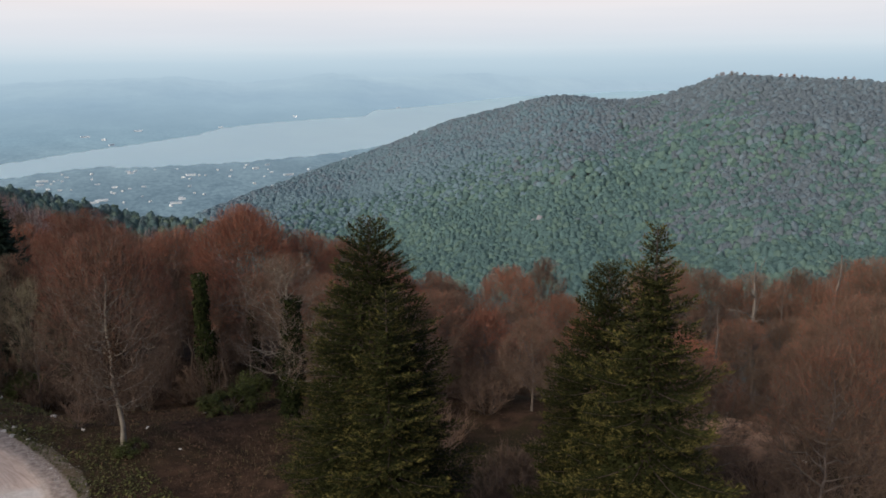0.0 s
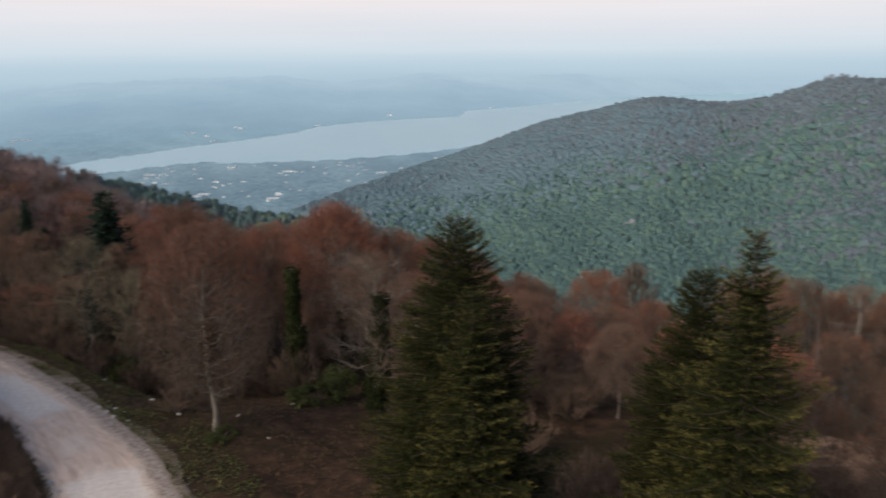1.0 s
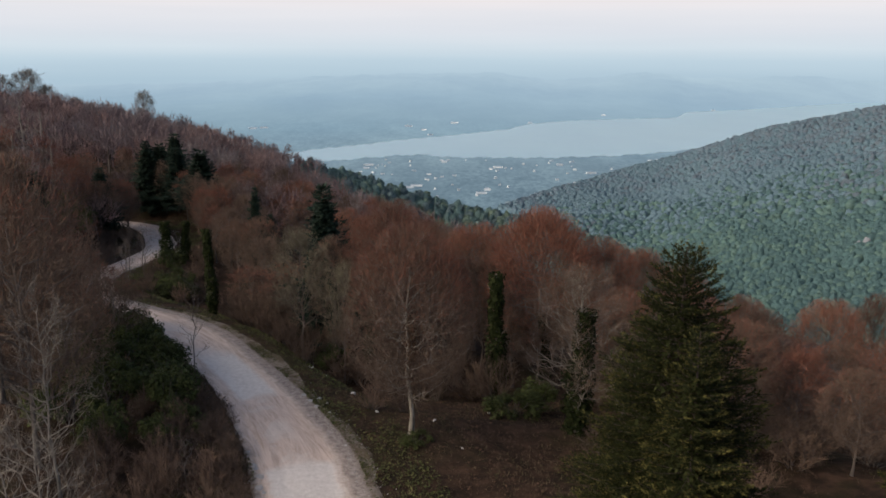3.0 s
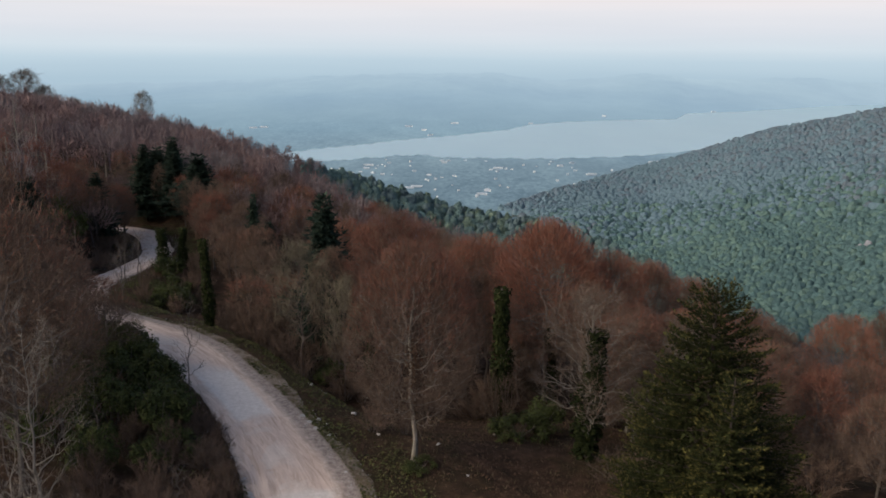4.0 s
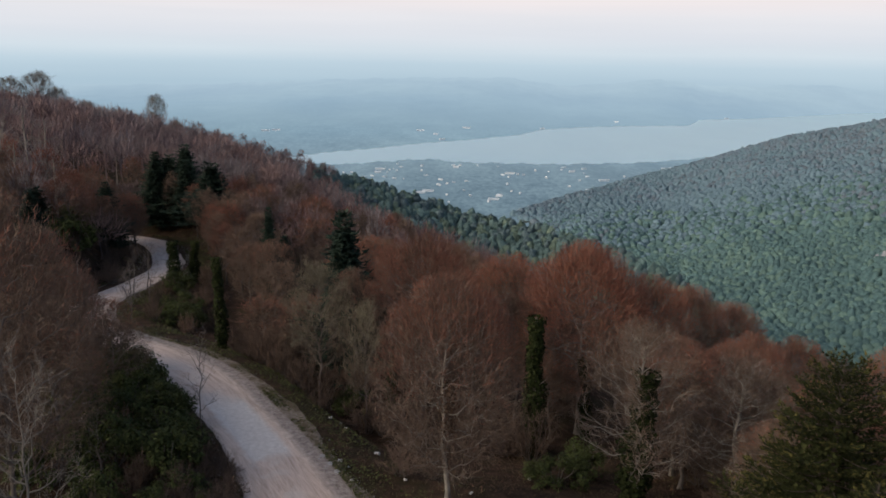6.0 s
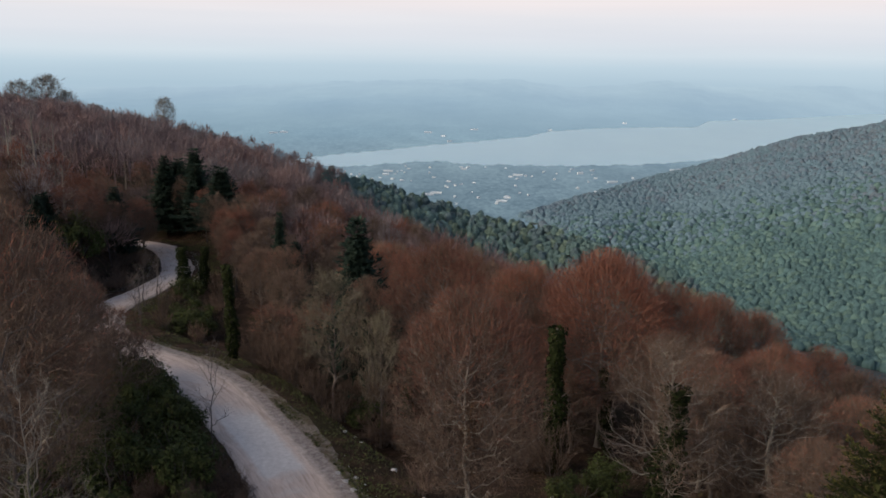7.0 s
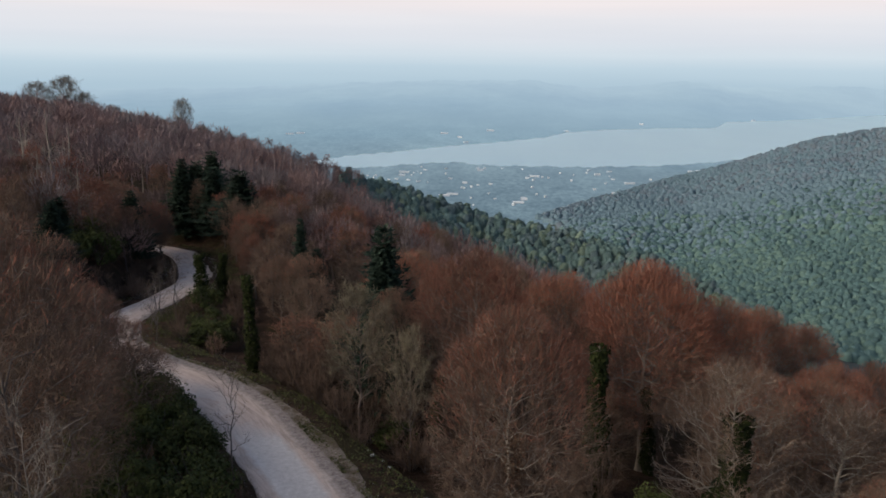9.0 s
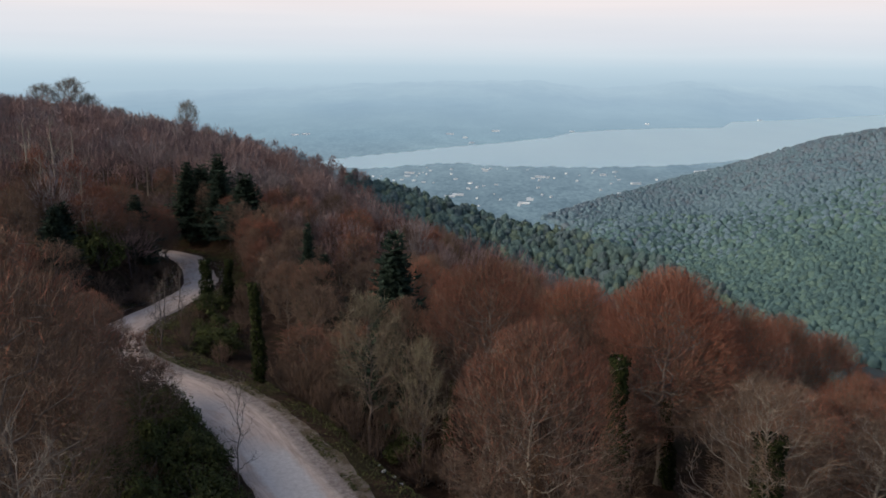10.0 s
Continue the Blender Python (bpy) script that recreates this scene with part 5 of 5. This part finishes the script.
for x, y, k, s in [(42.9, 40.4, 0, 1.0), (48.9, 40.1, 1, 1.0), (36.3, 36.9, 2, 1.0), (46.4, 41.5, 2, 1.25), (-66.0, 118.0, 2, 1.5), (-63.0, 112.0, 2, 1.4), (-59.5, 121.0, 2, 1.4), (-69.0, 124.0, 2, 1.3)]:
    tagged(put(SNAG[k], x, y, s, s, x * 13), "dead standing tree with broken crooked boughs", "dead tree", "dead trees")
PALE_SNAG = snag("pale_dead_tree", 104, 11.0, 0.2, M_PALE_BARK, 16, 0.3)
for x, y, H in [(-58.0, 111.5, 11.6), (-54.5, 108.8, 10.6), (-59.6, 108.3, 11.2), (-47.4, 96.7, 8.0), (-56.4, 105.0, 8.5), (-64.0, 116.0, 11.0)]:
    tagged(put(PALE_SNAG, x, y, 1.1, H * 1.25 / 11.0, x * 40), "tall bleached leafless tree in the wood", "dead tree", "dead trees")
# skyline trees wear the pale twig colour in place of haze
SKY_TREE = bare_tree("skyline_tree", 111, 16, 4.0, 0.40, 30, 7, 10, 0.05, M_TWIG_PALE, M_GREY_BARK, 0.26, 0.0, 0.68, sides=3, fuzz=1800, round_top=False)
for az, D, H, R in [(-20.1, 335, 21.5, 4.0), (-26.9, 322, 20.0, 6.0), (-25.9, 326, 16.0, 4.5), (-28.4, 322, 17.0, 5.0), (-18.9, 345, 14.0, 3.0), (-24.3, 335, 13.0, 4.0), (-21.4, 345, 12.0, 4.0)]:
    stand(SKY_TREE, D * math.sin(radians(az)), D * math.cos(radians(az)), H, R, 16, 4.0, "large leafless tree standing on the ridge's skyline", turn=az * 40)

# ---- the mid wood: one tree after another down the slope ----
MID = [bare_tree("wood_tree", 121 + i, 10.5, 2.4, 0.2, 20, 6, 15, 0.032, tw, M_GREY_BARK, 0.15, 0.0, 0.56, sides=3, long=1.15, inner=M_TWIG_BROWN, fuzz=2600, lace=0.05, buds=bd, round_top=False) for i, (tw, bd) in enumerate(((M_TWIG_BROWN, 0.8), (M_TWIG_RED, 0.72), (M_TWIG_RED, 0.95), (M_TWIG_BROWN, 0.8)))]
NAMED = [(o.location.x, o.location.y) for o in scene.objects if o.parent is None and o.get("category") in ("tree", "fir tree", "ivy-clad trunk")]
x, y, D, az, rng = polar_scatter(-36, 54, 50, 150, 5.4, 14)
rd = road_distance(x, y)
order = np.argsort(D)
placed = 0
for i, (px, py) in enumerate([(-36.0, 117.0), (-32.0, 106.5), (-38.5, 119.5), (-34.5, 111.5), (-30.5, 103.0), (-28.0, 97.0), (-29.5, 112.0), (-37.0, 122.5), (-33.0, 119.0), (-48.0, 130.0), (-52.0, 131.0), (-43.5, 125.0), (-44.8, 112.5), (-46.4, 116.0), (-44.2, 108.5), (-49.5, 118.0)]):
    tagged(put(MID[i % 4], px, py, 0.8, 0.66 + 0.05 * (i % 4), i * 77), "slim leafless tree in the brown beech wood", "tree", "beech wood")
for i in order:
    if rd[i] < 6.0 or (D[i] < 60 and -22 < az[i] < 14) or (az[i] > 30 and D[i] < 46):
        continue
    if min(math.hypot(x[i] - p, y[i] - q) for p, q in NAMED) < 3.4:
        continue
    if -22 < az[i] < -16.5 and 68 < D[i] < 96:
        continue
    # nothing tall between the eye and the road's far bends
    if -31 < az[i] < -22 and D[i] < 92 and x[i] > -40:
        continue
    k = int(rng.integers(0, 4))
    H = rng.uniform(8.0, 11.5) * (0.78 if az[i] > 4 else 0.72 if D[i] < 100 and az[i] < -8 else 0.9)
    tagged(put(MID[k], x[i], y[i], rng.uniform(0.85, 1.25), H / 10.5, rng.uniform(0, 360)), "slim leafless tree in the brown beech wood", "tree", "beech wood")
    placed += 1
    if placed == 285:
        break

# ---- bushes by the road ----
LAUREL = [laurel_bush("laurel_bush", 131), laurel_bush("laurel_bush", 132, 1.9, 2.3), laurel_bush("laurel_bush", 133, 1.4, 3.0)]
for x, y, s, h, k in [(-20.6, 52.6, 1.2, 1.25, 0), (-18.8, 49.0, 1.15, 1.2, 1), (-17.4, 45.6, 1.1, 1.2, 2), (-22.6, 49.6, 1.3, 1.5, 1), (-20.8, 45.8, 1.3, 1.5, 0), (-23.5, 54.5, 1.2, 1.2, 2), (-16.2, 42.4, 0.9, 0.9, 1),
                      (-25.5, 51.0, 1.2, 1.5, 0), (-20.0, 41.8, 1.0, 1.0, 2), (-23.6, 44.6, 1.2, 1.3, 1), (-24.8, 29.5, 1.5, 1.8, 1), (-22.0, 31.0, 1.3, 1.5, 2), (-45.0, 95.0, 1.6, 1.6, 0), (-48.0, 92.0, 1.7, 1.9, 1), (-47.0, 99.0, 1.7, 1.6, 2),
                      (-29.0, 84.0, 1.3, 1.0, 1), (-27.5, 80.0, 1.2, 1.0, 0), (-31.0, 88.5, 1.2, 1.0, 2), (-8.6, 62.6, 1.0, 0.8, 0), (5.4, 48.8, 1.0, 0.8, 1), (7.4, 51.2, 1.0, 0.9, 2), (-0.9, 41.5, 0.5, 0.35, 1),
                      (-22.8, 57.6, 1.1, 1.1, 0), (-24.8, 59.6, 1.2, 1.15, 2), (-21.9, 55.2, 1.1, 1.1, 1), (-26.6, 61.6, 1.1, 1.1, 0), (-27.0, 57.5, 1.3, 1.4, 1)]:
    x = x + 0.7 if 40 < y < 63 and -27 < x < -15 else x
    tagged(put(LAUREL[k], x, y, s, h, x * 50), "glossy dark green laurel bush", "bush", "laurel bushes")
UNDER = [bare_shrub("bare_shrub", 144, 1.3, 1.9, 16, 1000), bare_shrub("bare_shrub", 145, 1.2, 2.3, 15, 900)]
SHRUB = [bare_shrub("bare_shrub", 141, n=800, twig=M_THICKET), bare_shrub("bare_shrub", 142, 1.4, 1.7, 18, 1000, M_THICKET), bare_shrub("bare_shrub", 143, 1.1, 2.2, 14, 900)]
rng = np.random.default_rng(15)
spots = []
line = ROAD_LINE[::2]
tan = unit(np.gradient(line, axis=0))
for (px, py), (tx, ty) in zip(line, tan):
    if not 24 < py < 118:
        continue
    for side in (1, 1, -1):
        off = (3.9 + rng.uniform(0, 1) ** 1.5 * 8.5) if side > 0 else (5.5 + rng.uniform(0, 6))
        if rng.uniform() < ((0.8 if py < 52 else 0.5) if side > 0 else 0.42) and not (side < 0 and py < 56 and off > 6.5 and rng.uniform() < 0.7):
            spots.append((px - ty * off * side, py + tx * off * side))
for x, y in spots:
    if road_distance(x, y) < 3.6:
        continue
    k = int(rng.integers(0, 3))
    tall = 0.75 + 0.45 * min(1, max(0, (float(road_distance(x, y)) - 3.6) / 3))
    tagged(put(SHRUB[k], x, y, rng.uniform(0.7, 1.2), tall * rng.uniform(0.7, 1.15), rng.uniform(0, 360)), "leafless reddish-brown shrub in the roadside thicket", "shrub", "roadside thicket")
for i in range(50):
    x, y = rng.uniform(-20, 9), rng.uniform(55, 78)
    if float(road_distance(x, y)) < 6.5:
        continue
    k = int(rng.integers(0, 3))
    tagged(put(UNDER[k % 2], x, y, rng.uniform(1.0, 1.7), rng.uniform(1.1, 2.1), rng.uniform(0, 360)), "tall leafless brown shrub under the trees", "shrub", "undergrowth")
for i in range(105):
    x, y = rng.uniform(10, 50), rng.uniform(12, 60)
    if math.hypot(x - 33, y - 32) < 7 or math.hypot(x - 8, y - 22) < 4 or math.hypot(x - 16, y - 17) < 4:
        continue
    k = int(rng.integers(0, 3))
    tagged(put(UNDER[k % 2], x, y, rng.uniform(1.2, 2.0), rng.uniform(0.9, 1.7), rng.uniform(0, 360)), "leafless brown shrub under the trees", "shrub", "undergrowth")


for x, y, q in [(11.0, 27.5, 1.2), (12.6, 30.0, 1.4), (13.4, 26.2, 1.1), (11.6, 33.0, 1.5), (14.6, 31.5, 1.3), (15.8, 28.4, 1.2), (10.2, 36.0, 1.4), (13.0, 38.0, 1.6), (16.5, 36.0, 1.5), (12.4, 23.4, 1.0), (19.0, 24.0, 1.2), (20.5, 20.0, 1.1), (18.0, 31.0, 1.4)]:
    tagged(put(UNDER[int(x * 3) % 2], x, y, q, q * 0.9, x * 90), "leafless brown shrub under the trees", "shrub", "undergrowth")
# thicket at the road's edge and round its neck
for x, y, h in [(-28.0, 64.2, 1.0), (-29.5, 65.8, 1.1), (-31.0, 67.5, 1.2), (-32.8, 69.5, 1.2), (-34.5, 71.8, 1.1), (-36.6, 73.6, 1.2), (-38.5, 77.0, 1.3), (-40.2, 82.0, 1.3), (-40.6, 87.0, 1.2), (-39.6, 92.0, 1.1)]:
    tagged(put(SHRUB[int(abs(x)) % 3], x, y, 1.2, h, x * 47), "leafless reddish-brown shrub in the roadside thicket", "shrub", "roadside thicket")
for i in range(26):
    j = 36 + i * 2
    (px, py), (tx, ty) = ROAD_LINE[j], unit(ROAD_LINE[j + 1] - ROAD_LINE[j])
    off = (3.6 if py < 44 else 2.9) + 0.7 * math.sin(i * 2.7) ** 2
    tagged(put(SHRUB[i % 2], px - ty * off, py + tx * off, 0.6, 0.42 + 0.2 * math.sin(i * 1.9) ** 2, i * 61), "low leafless shrub on the bank beside the road", "shrub", "roadside thicket")
for x, y, k in [(34.2, 30.6, 0), (36.4, 29.6, 1), (32.0, 33.6, 0), (37.5, 32.4, 1), (30.2, 34.2, 2), (39.0, 28.6, 0)]:
    tagged(put(SHRUB[k], x, y, 0.75, 0.5, x * 60), "small leafless shrub on a bare earth bank", "shrub", "undergrowth")


# ---- verge: weeds, dry grass, stones ----
def build_verge():
    rng = np.random.default_rng(16)
    n = 42000
    i = rng.integers(10, len(ROAD_LINE) - 40, n)
    t = unit(np.gradient(ROAD_LINE, axis=0))[i]
    off = 2.85 + rng.uniform(0, 1, n) ** 1.6 * 4.0
    side = np.where(rng.uniform(size=n) < 0.8, -1, 1)
    go = rng.uniform(-0.6, 0.6, n)
    x, y = ROAD_LINE[i, 0] - t[:, 1] * off * side + t[:, 0] * go, ROAD_LINE[i, 1] + t[:, 0] * off * side + t[:, 1] * go
    ok = (wave(x, y, 2.2, 6) + rng.normal(size=n) * 0.35 > -0.1)
    x, y = x[ok], y[ok]
    P = np.stack([x, y, np.maximum(ground(x, y), road_z(y) - 0.09 - 50 * (road_distance(x, y) > 4.2)) + rng.uniform(0.03, 0.30, len(x)) * (0.6 + 0.4 * wave(x, y, 1.2, 2))], 1)
    V, F = leaves(P, np.array([0, 0, 1.0]) + rng.normal(size=P.shape) * 0.5, rng.uniform(0.04, 0.11, len(P)), rng, 0.6)
    tagged(new("verge_weeds", mesh_np("verge_weeds", V, F, [M_WEED])), "low yellow-green weeds along the gravel verge", "weeds", kind="stuff")
    n = 60000
    x, y = rng.uniform(-26, 24, n), rng.uniform(22, 66, n)
    x[:9000], y[:9000] = rng.uniform(25, 43, 9000), rng.uniform(23, 41, 9000)
    ok = (road_distance(x, y) > 3.0) & (wave(x, y, 3.5, 8) + rng.normal(size=n) * 0.4 > 0.0)
    x, y = x[ok], y[ok]
    P = np.stack([x, y, ground(x, y) - 0.02], 1)
    V, F = blades(P, np.array([0, 0, 1.0]) + rng.normal(size=P.shape) * 0.6, rng.uniform(0.12, 0.4, len(P)), rng.uniform(0.012, 0.03, len(P)), rng)
    tagged(new("dry_grass", mesh_np("dry_grass", V, F, [M_DRY, M_WEED], (rng.uniform(size=len(F)) < 0.45).astype(int))), "thin dry brown grass and fallen twigs", "grass", kind="stuff")

    # dry tufts up to the road's left edge
    n = 9000
    i = rng.integers(30, 125, n)
    t = unit(np.gradient(ROAD_LINE, axis=0))[i]
    off = np.where(ROAD_LINE[i, 1] > 45, 2.45, 3.15) + rng.uniform(0, 1, n) ** 1.4 * 1.9
    x, y = ROAD_LINE[i, 0] - t[:, 1] * off + rng.uniform(-0.3, 0.3, n), ROAD_LINE[i, 1] + t[:, 0] * off
    P = np.stack([x, y, np.maximum(ground(x, y), road_z(y) - 0.12) - 0.02], 1)
    V, F = blades(P, np.array([0, 0, 1.0]) + rng.normal(size=P.shape) * 0.5, rng.uniform(0.2, 0.6, n), rng.uniform(0.02, 0.045, n), rng)
    tagged(new("dry_tufts", mesh_np("dry_tufts", V, F, [M_DRY, M_THICKET], (rng.uniform(size=n) < 0.6).astype(int))), "tufts of dry brown grass at the road's edge", "grass", kind="stuff")
    # fallen leaves
    n = 30000
    x, y = rng.uniform(-9, 22, n), rng.uniform(20, 60, n)
    ok = (road_distance(x, y) > 4.2) & (wave(x, y, 2.6, 12) + rng.normal(size=n) * 0.5 > -0.2)
    x, y = x[ok], y[ok]
    P = np.stack([x, y, ground(x, y) + rng.uniform(0.01, 0.07, len(x))], 1)
    V, F = leaves(P, np.array([0, 0, 1.0]) + rng.normal(size=P.shape) * 0.4, rng.uniform(0.04, 0.10, len(P)), rng, 0.6)
    tagged(new("fallen_leaves", mesh_np("fallen_leaves", V, F, [M_LITTER])), "red-brown fallen beech leaves under the trees", "leaves", kind="stuff")
    # loose gravel along both edges of the road
    n = 5000
    i = rng.integers(10, len(ROAD_LINE) - 60, n)
    t = unit(np.gradient(ROAD_LINE, axis=0))[i]
    off = (2.75 + rng.normal(size=n) * 0.35 + np.abs(rng.normal(size=n)) * 0.3) * np.where(rng.uniform(size=n) < 0.6, -1, 1)
    go = rng.uniform(-0.6, 0.6, n)
    x, y = ROAD_LINE[i, 0] - t[:, 1] * off + t[:, 0] * go, ROAD_LINE[i, 1] + t[:, 0] * off + t[:, 1] * go
    z = np.where(np.abs(off) < 2.7, road_z(y), ground(x, y) + 0.03)
    r = rng.uniform(0.015, 0.045, n) * rng.uniform(0.6, 1.6, n)
    corner = np.array([(1, 0, 0), (-1, 0, 0), (0, 1, 0), (0, -1, 0), (0, 0, 0.8), (0, 0, -0.4)])
    V = (np.stack([x, y, z], 1)[:, None] + corner[None] * r[:, None, None] * rng.uniform(0.6, 1.3, (n, 6, 1))).reshape(-1, 3)
    octa = np.array([(0, 2, 4), (2, 1, 4), (1, 3, 4), (3, 0, 4), (2, 0, 5), (1, 2, 5), (3, 1, 5), (0, 3, 5)])
    F = (octa[None] + (np.arange(n) * 6)[:, None, None]).reshape(-1, 3)
    tagged(new("roadside_gravel", mesh_np("roadside_gravel", V, F, [M_CONCRETE])), "loose pale gravel along the road's edges", "gravel", kind="stuff")


build_verge()


def rock(name, seed, size, mat, flat=0.5):
    rng = np.random.default_rng(seed)
    bm = bmesh.new()
    for p in unit(rng.normal(size=(16, 3))) * rng.uniform(0.75, 1.0, (16, 1)) * np.array([1, 0.75, flat]) * size:
        bm.verts.new(p)
    bmesh.ops.convex_hull(bm, input=bm.verts[:])
    bmesh.ops.bevel(bm, geom=bm.edges[:], offset=size * 0.05, segments=1, affect="EDGES")
    me = bpy.data.meshes.new(name)
    bm.to_mesh(me)
    bm.free()
    me.materials.append(mat)
    return new(name, me)


SLAB = [rock("concrete_slab", 151 + i, 0.42, M_CONCRETE, 0.22) for i in range(3)]
STONE = [rock("stone", 161 + i, 0.3, M_STONE, 0.6) for i in range(3)]
rng = np.random.default_rng(17)
for i in (42, 45, 46, 49, 51, 52, 55, 58, 59, 63):
    px, py = ROAD_LINE[i]
    tx, ty = unit(ROAD_LINE[i + 1] - ROAD_LINE[i])
    off = 2.72 + rng.uniform(-0.3, 0.25)
    k = int(rng.integers(0, 3))
    tagged(put(SLAB[k], px - ty * off, py + tx * off, rng.uniform(0.7, 1.1), rng.uniform(0.8, 1.2), math.degrees(math.atan2(ty, tx)) + rng.uniform(-15, 15), z=float(road_z(py)) - 0.06), "broken pale concrete slab along the road's edge", "concrete slab", "broken road edge")
for x, y, turn in [(-8.15, 47.9, 118), (-8.75, 48.9, 124), (-7.6, 46.9, 112)]:
    tagged(put(SLAB[int(turn) % 3], x, y, 0.8, 1.0, turn, z=float(road_z(y)) - 0.03), "broken pale concrete slab along the road's edge", "concrete slab", "broken road edge")
for x, y, s in [(-7.6, 48.4, 0.7), (-7.0, 47.6, 0.5), (-3.6, 46.2, 0.6), (0.1, 44.6, 0.55), (-5.6, 50.2, 0.9), (-9.4, 56.0, 0.7), (-8.9, 57.2, 0.8), (-9.9, 57.9, 0.6), (-8.2, 55.2, 0.5), (3.8, 49.5, 0.6), (-6.6, 45.9, 0.6), (-5.0, 41.0, 0.5), (1.8, 41.0, 0.4), (34.5, 27.0, 0.7)]:
    k = int(rng.integers(0, 3))
    tagged(put(STONE[k], x, y, s, s, x * 70, -0.05), "pale limestone lying on the verge", "stone", "verge stones")


OUTCROP = rock("rock_outcrop", 171, 4.5, M_CLIFF, 0.8)
tagged(put(OUTCROP, BALD[0], BALD[1], 1.0, 2.6, 20, 0.5), "pale grey rock outcrop bare among hillside trees", "rock outcrop", "hillside rocks")
for dx, dy, q in ((6, -3, 0.6), (-6, 2, 0.7), (2, -7, 0.5), (-3, 6, 0.6)):
    tagged(put(OUTCROP, BALD[0] + dx, BALD[1] + dy, q, q * 2.8, dx * 40, 0.5), "pale grey rock outcrop bare among hillside trees", "rock outcrop", "hillside rocks")
CLEARING = rock("earth_clearing", 172, 9.0, M_SOIL, 0.25)
for dx, dy, q in ((0, 0, 1.0), (-12, 9, 0.8), (11, -8, 0.9)):
    tagged(put(CLEARING, TRACK[0] + dx, TRACK[1] + dy, q, q, dx * 13, -0.6), "bare tan earth bank of a hilltop clearing", "earth bank", "hilltop clearing")
# small trees along the far hill's crest
for i in range(34):
    az = 38.5 + i * 0.27 + 0.12 * math.sin(i * 2.3)
    D = float(ramp(az, RIDGE_AZ, RIDGE_D)) + 6
    tagged(put(MID[i % 4], D * math.sin(radians(az)), D * math.cos(radians(az)), 0.75 + 0.3 * math.sin(i * 1.7) ** 2, 0.72 + 0.35 * math.sin(i * 2.9) ** 2, i * 50), "small leafless tree on the far hill's crest", "tree", "crest trees")

# ---- buildings on the plain and the spur ----
def house(name, seed, w, d, h, roof_mat, pitch=0.35):
    root = new(name)
    bm = bmesh.new()
    bmesh.ops.create_cube(bm, size=1.0, matrix=Matrix.Translation((0, 0, h / 2)) @ Matrix.Diagonal((w, d, h, 1)))
    me = bpy.data.meshes.new(name + "_wall")
    bm.to_mesh(me)
    bm.free()
    me.materials.append(M_WHITE)
    part("wall", me, root)
    ow, od, e = w / 2 * 1.08, d / 2 * 1.08, h + d * pitch * 0.5
    V = [(-ow, -od, h), (ow, -od, h), (ow, od, h), (-ow, od, h), (-ow, 0, e), (ow, 0, e), (-ow, -od, h - 0.3), (ow, -od, h - 0.3), (ow, od, h - 0.3), (-ow, od, h - 0.3)]
    F = [(0, 1, 5, 4), (2, 3, 4, 5), (0, 4, 3, 3), (1, 2, 5, 5), (0, 1, 7, 6), (1, 2, 8, 7), (2, 3, 9, 8), (3, 0, 6, 9)]
    bm = bmesh.new()
    vs = [bm.verts.new(v) for v in V]
    for f in F:
        bm.faces.new([vs[q] for q in dict.fromkeys(f)])
    me = bpy.data.meshes.new(name + "_roof")
    bm.to_mesh(me)
    bm.free()
    me.materials.append(roof_mat)
    part("roof", me, root)
    return root


HALL = [house("hall", 1, 26, 9, 4, M_METAL_ROOF, 0.2), house("house", 2, 9, 7, 5, M_WHITE), house("house", 3, 8, 7, 6, M_METAL_ROOF), house("hall", 4, 16, 8, 4.5, M_METAL_ROOF, 0.25)]


def settle(proto, az, D, s, turn, label, category, z=None):
    x, y = D * math.sin(radians(az)), D * math.cos(radians(az))
    ob = put(proto, x, y, s, s, turn, 0.2, z)
    return tagged(ob, label, category, "settlement")


rng = np.random.default_rng(18)
for az, D, k in [(-2.0, 1230, 0), (-2.6, 1215, 0), (2.6, 1165, 0), (3.0, 1195, 3), (10.2, 1400, 0), (14.3, 1600, 0), (14.8, 1612, 0), (-0.1, 1520, 3), (-5.4, 1480, 0), (3.7, 1450, 0), (0.6, 2350, 0), (-2.6, 2240, 0), (-12.5, 2200, 0), (-13.2, 2190, 0), (8.0, 1500, 3)]:
    settle(HALL[k], az, D, 0.36 + D / 5200, rng.uniform(-12, 12), "long white hall with a pale sheet roof", "hall")
for i in range(95):
    az, D = rng.uniform(-8, 15), rng.uniform(1080, 1560)
    if D < float(ramp(az, RIDGE_AZ, RIDGE_D)) + 90:
        continue
    settle(HALL[int(rng.integers(1, 4))], az, D, rng.uniform(0.25, 0.5), rng.uniform(-40, 40), "small pale house on the valley plain", "house")
for i in range(5):
    az = rng.uniform(-14, 22)
    settle(HALL[3], az, float(ramp(az, SHORE_AZ, SHORE_FAR)) + rng.uniform(15, 260), rng.uniform(0.5, 0.9), rng.uniform(-40, 40), "small pale house beyond the lake", "house")
settle(house("house", 5, 9, 7, 5, M_ROOF), 12.0, 268, 0.8, 30, "white house with a red clay roof among trees", "house")
